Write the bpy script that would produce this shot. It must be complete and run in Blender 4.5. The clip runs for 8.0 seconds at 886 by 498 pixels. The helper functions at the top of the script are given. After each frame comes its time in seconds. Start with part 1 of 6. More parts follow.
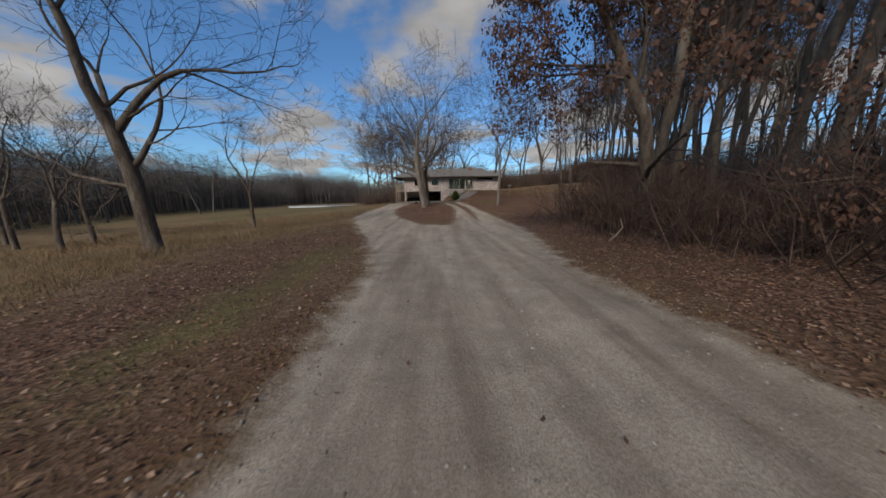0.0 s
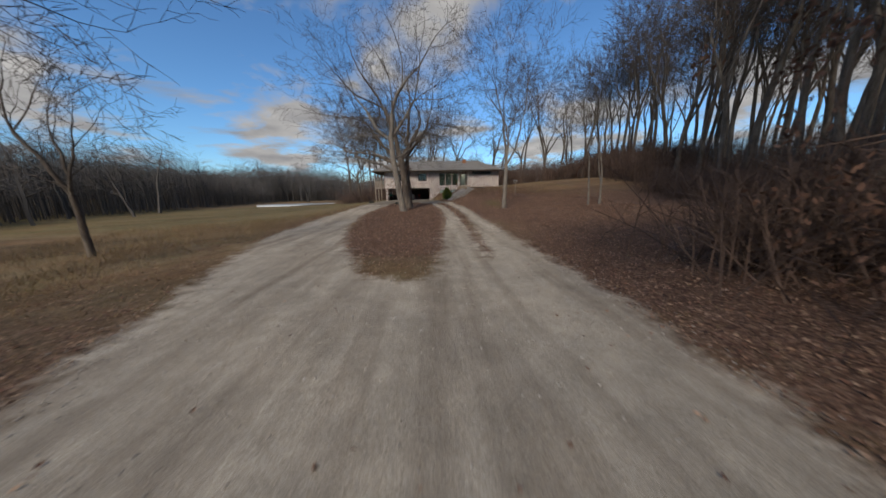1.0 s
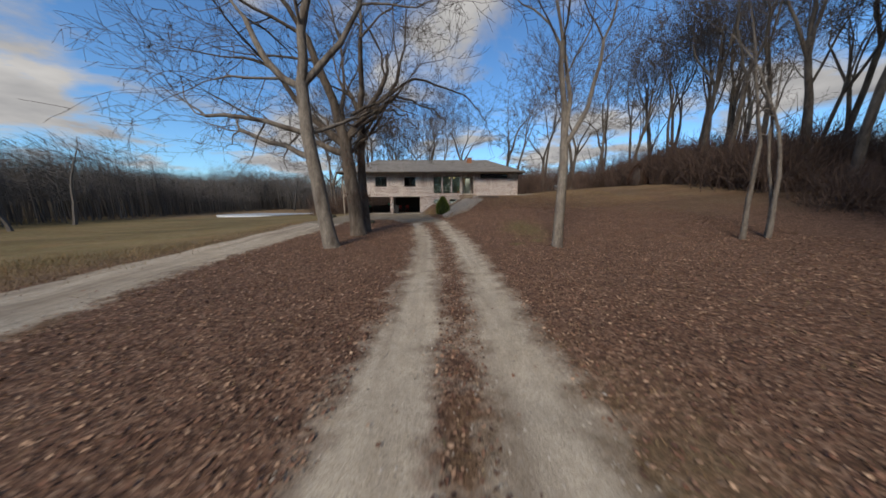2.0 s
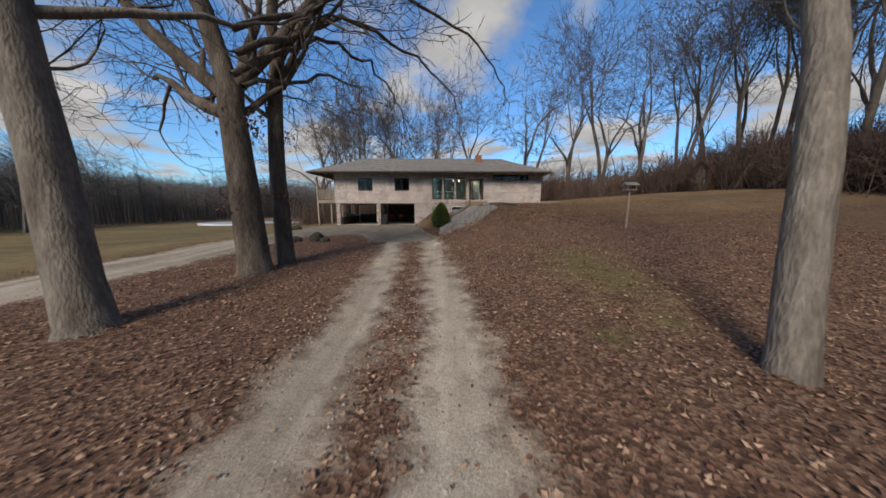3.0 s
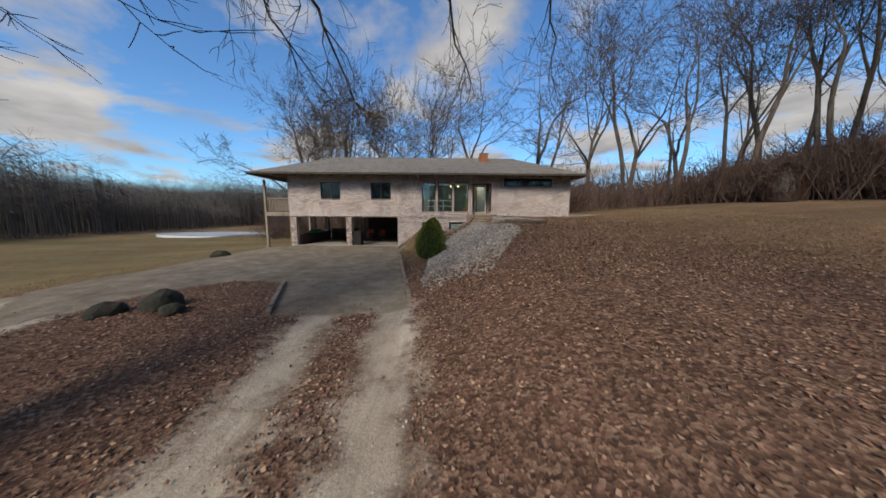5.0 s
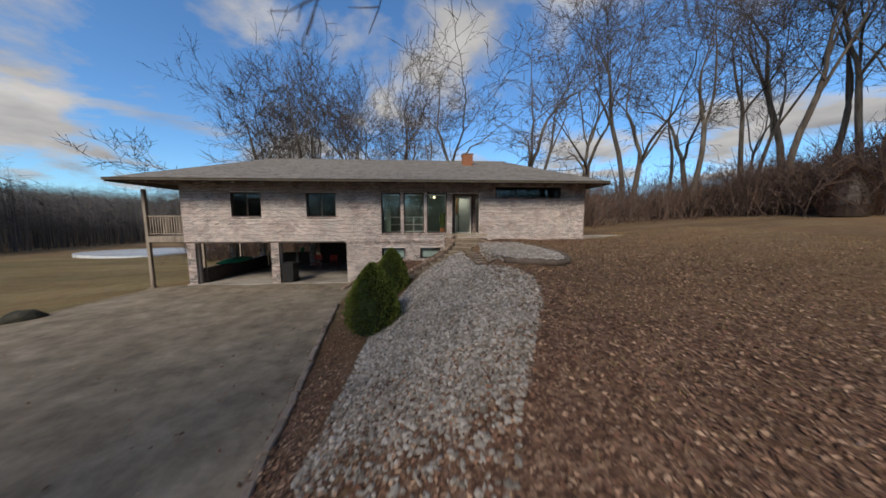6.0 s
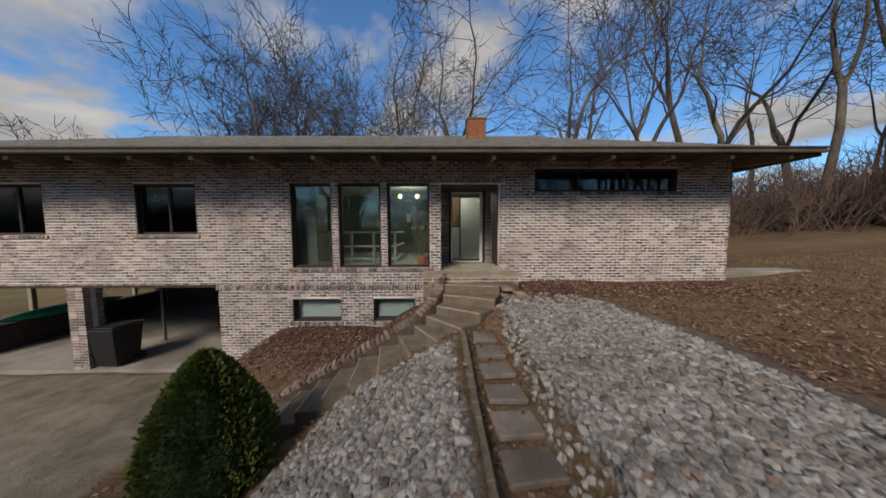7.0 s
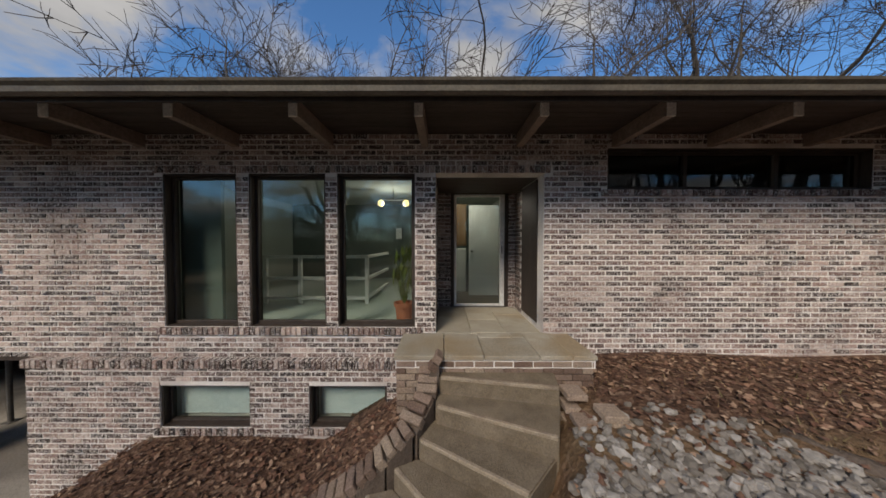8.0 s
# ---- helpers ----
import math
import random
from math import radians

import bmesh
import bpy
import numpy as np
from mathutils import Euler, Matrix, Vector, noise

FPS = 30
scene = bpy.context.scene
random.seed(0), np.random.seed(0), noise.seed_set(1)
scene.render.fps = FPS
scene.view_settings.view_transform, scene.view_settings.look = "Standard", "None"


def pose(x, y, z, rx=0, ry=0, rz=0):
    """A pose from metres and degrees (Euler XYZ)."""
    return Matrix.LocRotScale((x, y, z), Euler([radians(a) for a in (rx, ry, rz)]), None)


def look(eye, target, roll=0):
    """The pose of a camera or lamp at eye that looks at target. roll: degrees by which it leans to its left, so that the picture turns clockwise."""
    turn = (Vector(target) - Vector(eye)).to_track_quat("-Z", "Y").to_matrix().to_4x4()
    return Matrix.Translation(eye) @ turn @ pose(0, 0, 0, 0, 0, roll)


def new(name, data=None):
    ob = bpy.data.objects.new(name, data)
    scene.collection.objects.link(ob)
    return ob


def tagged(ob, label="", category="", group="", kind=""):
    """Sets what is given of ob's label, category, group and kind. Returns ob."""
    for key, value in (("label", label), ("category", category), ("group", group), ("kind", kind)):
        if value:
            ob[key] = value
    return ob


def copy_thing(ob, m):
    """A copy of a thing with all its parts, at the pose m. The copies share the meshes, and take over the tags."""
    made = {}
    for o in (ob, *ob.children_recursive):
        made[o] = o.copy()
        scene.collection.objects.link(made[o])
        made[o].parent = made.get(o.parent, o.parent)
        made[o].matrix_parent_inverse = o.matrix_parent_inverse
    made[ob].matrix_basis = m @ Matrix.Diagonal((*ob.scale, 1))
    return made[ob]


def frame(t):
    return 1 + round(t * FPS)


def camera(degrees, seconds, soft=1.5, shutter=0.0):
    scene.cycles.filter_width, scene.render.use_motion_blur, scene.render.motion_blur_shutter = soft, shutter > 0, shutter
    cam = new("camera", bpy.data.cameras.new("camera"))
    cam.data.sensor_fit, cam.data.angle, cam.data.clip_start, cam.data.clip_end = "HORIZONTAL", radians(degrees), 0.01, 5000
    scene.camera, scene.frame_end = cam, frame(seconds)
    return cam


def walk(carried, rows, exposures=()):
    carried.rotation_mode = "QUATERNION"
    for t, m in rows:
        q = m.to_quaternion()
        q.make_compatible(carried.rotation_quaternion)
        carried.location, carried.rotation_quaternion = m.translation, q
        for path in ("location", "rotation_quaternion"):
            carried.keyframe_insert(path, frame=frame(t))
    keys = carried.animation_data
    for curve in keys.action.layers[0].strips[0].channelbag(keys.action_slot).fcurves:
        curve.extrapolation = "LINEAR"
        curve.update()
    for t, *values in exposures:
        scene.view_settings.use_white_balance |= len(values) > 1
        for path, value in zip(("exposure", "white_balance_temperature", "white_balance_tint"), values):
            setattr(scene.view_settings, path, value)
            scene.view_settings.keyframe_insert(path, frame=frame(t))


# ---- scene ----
cam = camera(117.4, 8.0, soft=1.6, shutter=0.1)
PATH = [
    (0, (-7.053, -57.533, -1.370), (-6.987, -55.571, -1.755), -0.91),
    (0.5, (-6.346, -54.576, -1.503), (-6.289, -52.613, -1.885), -0.76),
    (1, (-6.072, -48.217, -1.022), (-5.956, -46.264, -1.438), -1.03),
    (1.5, (-5.221, -40.947, -0.866), (-5.083, -38.992, -1.263), -0.68),
    (2, (-3.873, -34.032, -0.779), (-3.796, -32.066, -1.136), -0.34),
    (2.2, (-3.455, -31.762, -0.802), (-3.397, -29.793, -1.149), -0.30),
    (3.3, (-2.414, -25.312, -0.870), (-2.433, -23.332, -1.148), 0.04),
    (3.5, (-2.217, -24.629, -0.814), (-2.252, -22.648, -1.087), -0.09),
    (4, (-2.245, -22.856, -0.674), (-2.276, -20.874, -0.938), -0.16),
    (4.2, (-2.268, -22.162, -0.612), (-2.293, -20.179, -0.870), -0.11),
    (5.3, (-2.301, -18.393, -0.002), (-2.268, -16.409, -0.250), 0.24),
    (5.5, (-2.199, -17.738, 0.160), (-2.151, -15.754, -0.088), 0.04),
    (6, (-1.420, -13.672, 0.628), (-1.295, -11.686, 0.428), -0.08),
    (6.5, (-0.556, -9.319, 0.810), (-0.476, -7.327, 0.647), -0.20),
    (7, (-0.107, -6.418, 0.982), (-0.088, -4.423, 0.836), -0.20),
    (7.5, (-0.047, -4.685, 1.130), (-0.042, -2.687, 1.035), 0.05),
    (8, (0.020, -3.488, 1.175), (0.011, -1.489, 1.128), 0.05),
]
walk(cam, [(t, look(eye, target, roll)) for t, eye, target, roll in PATH], exposures=[(0, -0.22), (0.5, -0.20), (1.0, -0.06), (2.0, 0.08), (3.5, 0.22), (5.5, 0.20), (7.0, 0.02), (7.5, -0.02), (8.0, 0.04)])

# ---- world, sun, exposure ----
world = bpy.data.worlds.new("world")
scene.world = world
world.use_nodes = True
wn, wl = world.node_tree.nodes, world.node_tree.links
wn.clear()
SUN_EL, SUN_AZ = radians(36), radians(205)
sky = wn.new("ShaderNodeTexSky")
sky.sky_type, sky.sun_disc, sky.sun_elevation, sky.sun_rotation = "NISHITA", False, SUN_EL, SUN_AZ
sky.air_density, sky.dust_density, sky.ozone_density = 1.0, 0.3, 2.5
tc = wn.new("ShaderNodeTexCoord")
sep = wn.new("ShaderNodeSeparateXYZ")
wl.new(tc.outputs["Generated"], sep.inputs[0])


def wmath(op, a, b):
    n = wn.new("ShaderNodeMath")
    n.operation = op
    for i, v in enumerate((a, b)):
        if isinstance(v, (int, float)):
            n.inputs[i].default_value = v
        else:
            wl.new(v, n.inputs[i])
    return n.outputs[0]


lift = wmath("ADD", wmath("MAXIMUM", sep.outputs[2], 0.0), 0.16)
comb = wn.new("ShaderNodeCombineXYZ")
wl.new(wmath("DIVIDE", sep.outputs[0], lift), comb.inputs[0])
wl.new(wmath("DIVIDE", sep.outputs[1], lift), comb.inputs[1])
clouds = wn.new("ShaderNodeTexNoise")
clouds.inputs["Scale"].default_value, clouds.inputs["Detail"].default_value = 1.05, 9.0
clouds.inputs["Roughness"].default_value, clouds.inputs["Distortion"].default_value = 0.56, 0.25
wl.new(comb.outputs[0], clouds.inputs["Vector"])
cr = wn.new("ShaderNodeValToRGB")
cr.color_ramp.elements[0].position, cr.color_ramp.elements[1].position = 0.475, 0.575
wl.new(clouds.outputs["Fac"], cr.inputs[0])
shade = wn.new("ShaderNodeTexNoise")
shade.inputs["Scale"].default_value, shade.inputs["Detail"].default_value = 2.3, 6.0
wl.new(comb.outputs[0], shade.inputs["Vector"])
cs = wn.new("ShaderNodeValToRGB")
cs.color_ramp.elements[0].position, cs.color_ramp.elements[1].position = 0.3, 0.75
cs.color_ramp.elements[0].color, cs.color_ramp.elements[1].color = (2.3, 2.3, 2.4, 1), (5.0, 4.85, 4.7, 1)
wl.new(shade.outputs["Fac"], cs.inputs[0])
tint = wn.new("ShaderNodeMix")
tint.data_type, tint.blend_type = "RGBA", "MULTIPLY"
tint.inputs[0].default_value = 1.0
wl.new(sky.outputs[0], tint.inputs[6])
tint.inputs[7].default_value = (0.72, 1.06, 1.32, 1)
mixw = wn.new("ShaderNodeMix")
mixw.data_type = "RGBA"
wl.new(cr.outputs[0], mixw.inputs[0])
wl.new(tint.outputs[2], mixw.inputs[6])
wl.new(cs.outputs[0], mixw.inputs[7])
bg = wn.new("ShaderNodeBackground")
bg.inputs["Strength"].default_value = 0.118
wl.new(mixw.outputs[2], bg.inputs[0])
wout = wn.new("ShaderNodeOutputWorld")
wl.new(bg.outputs[0], wout.inputs[0])

sun = new("sun", bpy.data.lights.new("sun", "SUN"))
sun.data.energy, sun.data.angle, sun.data.color = 3.65, radians(20), (1.0, 0.872, 0.705)
sun.matrix_world = look((math.sin(SUN_AZ) * 60, math.cos(SUN_AZ) * 60, 60 * math.tan(SUN_EL)), (0, 0, 0))


# ---- materials ----
def mat(name, c1, c2, scale=8.0, rough=0.85, bump=0.3, fine=60.0, c3=None, metal=0.0, jitter=0.0, island=False, stretch=None, dist=0.02, spec=0.35):
    """A surface with two scales of mottling: c1 to c2 in blotches, c3 as stains, jitter varies alike pieces."""
    m = bpy.data.materials.new(name)
    m.use_nodes = True
    n, l = m.node_tree.nodes, m.node_tree.links
    b = n["Principled BSDF"]
    b.inputs["Roughness"].default_value, b.inputs["Metallic"].default_value = rough, metal
    b.inputs["Specular IOR Level"].default_value = spec
    co = n.new("ShaderNodeTexCoord")
    vec = co.outputs["Object"]
    if stretch:
        mp = n.new("ShaderNodeMapping")
        mp.inputs["Scale"].default_value = stretch
        l.new(vec, mp.inputs[0])
        vec = mp.outputs[0]
    big = n.new("ShaderNodeTexNoise")
    big.inputs["Scale"].default_value, big.inputs["Detail"].default_value, big.inputs["Roughness"].default_value = scale, 8.0, 0.65
    l.new(vec, big.inputs["Vector"])
    ramp = n.new("ShaderNodeValToRGB")
    ramp.color_ramp.elements[0].position, ramp.color_ramp.elements[1].position = 0.32, 0.68
    ramp.color_ramp.elements[0].color, ramp.color_ramp.elements[1].color = (*c1, 1), (*c2, 1)
    l.new(big.outputs["Fac"], ramp.inputs[0])
    out = ramp.outputs[0]
    small = n.new("ShaderNodeTexNoise")
    small.inputs["Scale"].default_value, small.inputs["Detail"].default_value = fine, 5.0
    l.new(vec, small.inputs["Vector"])
    if c3:
        r3 = n.new("ShaderNodeValToRGB")
        r3.color_ramp.elements[0].position, r3.color_ramp.elements[1].position = 0.5, 0.66
        st = n.new("ShaderNodeTexNoise")
        st.inputs["Scale"].default_value, st.inputs["Detail"].default_value = scale * 0.37, 7.0
        l.new(vec, st.inputs["Vector"])
        l.new(st.outputs["Fac"], r3.inputs[0])
        mx = n.new("ShaderNodeMix")
        mx.data_type = "RGBA"
        l.new(r3.outputs[0], mx.inputs[0])
        l.new(out, mx.inputs[6])
        mx.inputs[7].default_value = (*c3, 1)
        out = mx.outputs[2]
    hsv = n.new("ShaderNodeHueSaturation")
    l.new(out, hsv.inputs["Color"])
    mr = n.new("ShaderNodeMapRange")
    mr.inputs[1].default_value, mr.inputs[2].default_value, mr.inputs[3].default_value, mr.inputs[4].default_value = 0.3, 0.7, 0.78, 1.22
    l.new(small.outputs["Fac"], mr.inputs[0])
    val = mr.outputs[0]
    if jitter:
        src = n.new("ShaderNodeNewGeometry").outputs["Random Per Island"] if island else n.new("ShaderNodeObjectInfo").outputs["Random"]
        mj = n.new("ShaderNodeMapRange")
        mj.inputs[3].default_value, mj.inputs[4].default_value = 1 - jitter, 1 + jitter
        l.new(src, mj.inputs[0])
        mu = n.new("ShaderNodeMath")
        mu.operation = "MULTIPLY"
        l.new(val, mu.inputs[0]), l.new(mj.outputs[0], mu.inputs[1])
        val = mu.outputs[0]
    l.new(val, hsv.inputs["Value"])
    l.new(hsv.outputs[0], b.inputs["Base Color"])
    if bump:
        bp = n.new("ShaderNodeBump")
        bp.inputs["Strength"].default_value, bp.inputs["Distance"].default_value = bump, dist
        l.new(small.outputs["Fac"], bp.inputs["Height"])
        l.new(bp.outputs[0], b.inputs["Normal"])
    return m


def piece_mat(name, colours, island, rough=0.9, bump=0.4, fine=70.0, mottle=0.3, smear=None):
    """Alike pieces, each with a colour of its own out of a ramp."""
    m = bpy.data.materials.new(name)
    m.use_nodes = True
    n, l = m.node_tree.nodes, m.node_tree.links
    b = n["Principled BSDF"]
    b.inputs["Roughness"].default_value, b.inputs["Specular IOR Level"].default_value = rough, 0.25
    src = n.new("ShaderNodeNewGeometry").outputs["Random Per Island"] if island else n.new("ShaderNodeObjectInfo").outputs["Random"]
    ramp = n.new("ShaderNodeValToRGB")
    ramp.color_ramp.interpolation = "LINEAR"
    while len(ramp.color_ramp.elements) < len(colours):
        ramp.color_ramp.elements.new(0.5)
    for i, c in enumerate(colours):
        ramp.color_ramp.elements[i].position = i / (len(colours) - 1)
        ramp.color_ramp.elements[i].color = (*c, 1)
    l.new(src, ramp.inputs[0])
    co = n.new("ShaderNodeTexCoord")
    small = n.new("ShaderNodeTexNoise")
    small.inputs["Scale"].default_value, small.inputs["Detail"].default_value = fine, 6.0
    l.new(co.outputs["Object"], small.inputs["Vector"])
    big = n.new("ShaderNodeTexNoise")
    big.inputs["Scale"].default_value, big.inputs["Detail"].default_value = 1.3, 5.0
    l.new(co.outputs["Object"], big.inputs["Vector"])
    ad = n.new("ShaderNodeMath")
    ad.operation = "ADD"
    l.new(small.outputs["Fac"], ad.inputs[0]), l.new(big.outputs["Fac"], ad.inputs[1])
    mr = n.new("ShaderNodeMapRange")
    mr.inputs[1].default_value, mr.inputs[2].default_value, mr.inputs[3].default_value, mr.inputs[4].default_value = 0.7, 1.3, 1 - mottle, 1 + mottle
    l.new(ad.outputs[0], mr.inputs[0])
    hsv = n.new("ShaderNodeHueSaturation")
    l.new(ramp.outputs[0], hsv.inputs["Color"])
    l.new(mr.outputs[0], hsv.inputs["Value"])
    out = hsv.outputs[0]
    if smear:
        ramp.color_ramp.interpolation = "CONSTANT"
        st = n.new("ShaderNodeTexNoise")
        st.inputs["Scale"].default_value, st.inputs["Detail"].default_value, st.inputs["Roughness"].default_value = 40.0, 6.0, 0.72
        mp = n.new("ShaderNodeMapping")
        mp.inputs["Scale"].default_value = (1.5, 1.5, 0.8)
        l.new(co.outputs["Object"], mp.inputs[0]), l.new(mp.outputs[0], st.inputs["Vector"])
        sr = n.new("ShaderNodeMapRange")
        sr.inputs[1].default_value, sr.inputs[2].default_value, sr.inputs[4].default_value = 0.50, 0.60, 0.9
        l.new(st.outputs["Fac"], sr.inputs[0])
        sm = n.new("ShaderNodeMix")
        sm.data_type = "RGBA"
        l.new(sr.outputs[0], sm.inputs[0]), l.new(out, sm.inputs[6])
        sm.inputs[7].default_value = (*smear, 1)
        out = sm.outputs[2]
    l.new(out, b.inputs["Base Color"])
    bp = n.new("ShaderNodeBump")
    bp.inputs["Strength"].default_value, bp.inputs["Distance"].default_value = bump, 0.01
    l.new(small.outputs["Fac"], bp.inputs["Height"])
    l.new(bp.outputs[0], b.inputs["Normal"])
    return m


def glass_mat(name, tint_colour, clear):
    m = bpy.data.materials.new(name)
    m.use_nodes = True
    n, l = m.node_tree.nodes, m.node_tree.links
    n.remove(n["Principled BSDF"])
    tr, gl, mx = n.new("ShaderNodeBsdfTransparent"), n.new("ShaderNodeBsdfGlossy"), n.new("ShaderNodeMixShader")
    tr.inputs[0].default_value = (*tint_colour, 1)
    gl.inputs["Roughness"].default_value = 0.015
    lw, pw, sc = n.new("ShaderNodeLayerWeight"), n.new("ShaderNodeMath"), n.new("ShaderNodeMath")
    pw.operation, sc.operation = "POWER", "MULTIPLY_ADD"
    pw.inputs[1].default_value, sc.inputs[1].default_value, sc.inputs[2].default_value = 4.0, 0.8, clear
    l.new(lw.outputs["Facing"], pw.inputs[0]), l.new(pw.outputs[0], sc.inputs[0])
    l.new(sc.outputs[0], mx.inputs[0]), l.new(tr.outputs[0], mx.inputs[1]), l.new(gl.outputs[0], mx.inputs[2])
    l.new(mx.outputs[0], n["Material Output"].inputs[0])
    return m


def glow_mat(name, colour, strength):
    m = bpy.data.materials.new(name)
    m.use_nodes = True
    b = m.node_tree.nodes["Principled BSDF"]
    b.inputs["Emission Color"].default_value, b.inputs["Emission Strength"].default_value = (*colour, 1), strength
    return m


def ground_mat(name):
    """Leaf litter, dry grass, gravel and concrete, laid by the sheet's own attributes."""
    m = bpy.data.materials.new(name)
    m.use_nodes = True
    n, l = m.node_tree.nodes, m.node_tree.links
    b = n["Principled BSDF"]
    b.inputs["Roughness"].default_value, b.inputs["Specular IOR Level"].default_value = 0.95, 0.15
    co = n.new("ShaderNodeTexCoord").outputs["Object"]

    def noise_tex(scale, detail=6.0, rough=0.6, stretch=None):
        t = n.new("ShaderNodeTexNoise")
        t.inputs["Scale"].default_value, t.inputs["Detail"].default_value, t.inputs["Roughness"].default_value = scale, detail, rough
        v = co
        if stretch:
            mp = n.new("ShaderNodeMapping")
            mp.inputs["Scale"].default_value = stretch
            l.new(co, mp.inputs[0])
            v = mp.outputs[0]
        l.new(v, t.inputs["Vector"])
        return t.outputs["Fac"]

    def cells(scale):
        t = n.new("ShaderNodeTexVoronoi")
        t.inputs["Scale"].default_value = scale
        l.new(co, t.inputs["Vector"])
        s = n.new("ShaderNodeSeparateColor")
        l.new(t.outputs["Color"], s.inputs[0])
        return s.outputs[0], t.outputs["Distance"]

    def ramp(src, *stops):
        r = n.new("ShaderNodeValToRGB")
        while len(r.color_ramp.elements) < len(stops):
            r.color_ramp.elements.new(0.5)
        for i, (p, c) in enumerate(stops):
            r.color_ramp.elements[i].position = p
            r.color_ramp.elements[i].color = (*c, 1) if isinstance(c, tuple) else (c, c, c, 1)
        l.new(src, r.inputs[0])
        return r.outputs[0]

    def mix(fac, a, c, kind="MIX"):
        x = n.new("ShaderNodeMix")
        x.data_type, x.blend_type = "RGBA", kind
        for s, v in ((0, fac), (6, a), (7, c)):
            if isinstance(v, float):
                x.inputs[s].default_value = v
            elif isinstance(v, tuple):
                x.inputs[s].default_value = (*v, 1)
            else:
                l.new(v, x.inputs[s])
        return x.outputs[2]

    def attr(key):
        a = n.new("ShaderNodeAttribute")
        a.attribute_name = key
        return a.outputs["Fac"]

    def arith(op, a, c):
        x = n.new("ShaderNodeMath")
        x.operation = op
        for i, v in enumerate((a, c)):
            if isinstance(v, float):
                x.inputs[i].default_value = v
            else:
                l.new(v, x.inputs[i])
        return x.outputs[0]

    wide, mid, tiny = noise_tex(0.35, 5.0), noise_tex(2.2, 7.0, 0.65), noise_tex(26.0, 6.0, 0.7)
    leaf_id, leaf_d = cells(24.0)
    leaf = ramp(leaf_id, (0.0, (0.050, 0.029, 0.021)), (0.35, (0.110, 0.060, 0.040)), (0.7, (0.185, 0.107, 0.072)), (1.0, (0.28, 0.185, 0.13)))
    leaf = mix(ramp(tiny, (0.35, 0.0), (0.65, 0.6)), leaf, (0.06, 0.04, 0.03))
    straw = noise_tex(5.0, 8.0, 0.72, (1.0, 0.35, 1.0))
    grass = ramp(straw, (0.25, (0.085, 0.062, 0.034)), (0.5, (0.19, 0.14, 0.078)), (0.78, (0.32, 0.255, 0.155)))
    green = ramp(noise_tex(0.55, 6.0), (0.52, 0.0), (0.68, 0.55))
    grass = mix(green, grass, (0.10, 0.105, 0.036))
    russet = ramp(noise_tex(0.28, 6.0, 0.62), (0.40, 0.05), (0.62, 0.6))
    grass = mix(russet, grass, (0.185, 0.098, 0.050))
    swath = ramp(noise_tex(0.13, 6.0, 0.6, (0.45, 1.7, 1.0)), (0.36, 0.52), (0.62, 1.05))
    grass = mix(1.0, grass, swath, "MULTIPLY")
    litter_fac = n.new("ShaderNodeMapRange")
    l.new(arith("ADD", arith("ADD", attr("leafy"), arith("MULTIPLY", wide, 0.8)), arith("MULTIPLY", mid, 0.9)), litter_fac.inputs[0])
    litter_fac.inputs[1].default_value, litter_fac.inputs[2].default_value = 1.05, 1.75
    moss = n.new("ShaderNodeMapRange")
    l.new(arith("ADD", attr("mossy"), arith("MULTIPLY", arith("SUBTRACT", mid, 0.5), 0.9)), moss.inputs[0])
    moss.inputs[1].default_value, moss.inputs[2].default_value = 0.3, 0.8
    base = mix(litter_fac.outputs[0], grass, leaf)
    base = mix(arith("MULTIPLY", moss.outputs[0], 0.7), base, (0.115, 0.110, 0.040))
    grav_id, grav_d = cells(110.0)
    grav = ramp(grav_id, (0.0, (0.26, 0.222, 0.172)), (0.5, (0.365, 0.320, 0.256)), (1.0, (0.47, 0.42, 0.345)))
    grav = mix(ramp(noise_tex(0.9, 7.0, 0.6, (1.9, 0.16, 1.0)), (0.42, 0.0), (0.66, 0.7)), grav, (0.175, 0.140, 0.106))
    gf = n.new("ShaderNodeMapRange")
    l.new(arith("ADD", attr("gravel"), arith("MULTIPLY", arith("SUBTRACT", mid, 0.5), 1.5)), gf.inputs[0])
    gf.inputs[1].default_value, gf.inputs[2].default_value = -0.22, 0.26
    base = mix(gf.outputs[0], base, grav)
    conc = ramp(noise_tex(1.1, 9.0, 0.7), (0.3, (0.140, 0.116, 0.084)), (0.55, (0.210, 0.178, 0.134)), (0.75, (0.275, 0.238, 0.184)))
    conc = mix(ramp(noise_tex(0.5, 4.0, 0.6, (1.3, 0.14, 1.0)), (0.50, 0.0), (0.70, 0.6)), conc, (0.13, 0.098, 0.068))
    cf = n.new("ShaderNodeMapRange")
    l.new(arith("ADD", attr("slab"), arith("MULTIPLY", arith("SUBTRACT", mid, 0.5), 0.5)), cf.inputs[0])
    cf.inputs[1].default_value, cf.inputs[2].default_value = -0.08, 0.08
    base = mix(cf.outputs[0], base, conc)
    rk_id, rk_d = cells(24.0)
    rk = ramp(rk_id, (0.0, (0.10, 0.088, 0.076)), (0.5, (0.24, 0.222, 0.20)), (1.0, (0.40, 0.378, 0.352)))
    rf = n.new("ShaderNodeMapRange")
    l.new(arith("ADD", attr("rocky"), arith("MULTIPLY", arith("SUBTRACT", mid, 0.5), 0.7)), rf.inputs[0])
    rf.inputs[1].default_value, rf.inputs[2].default_value = -0.06, 0.12
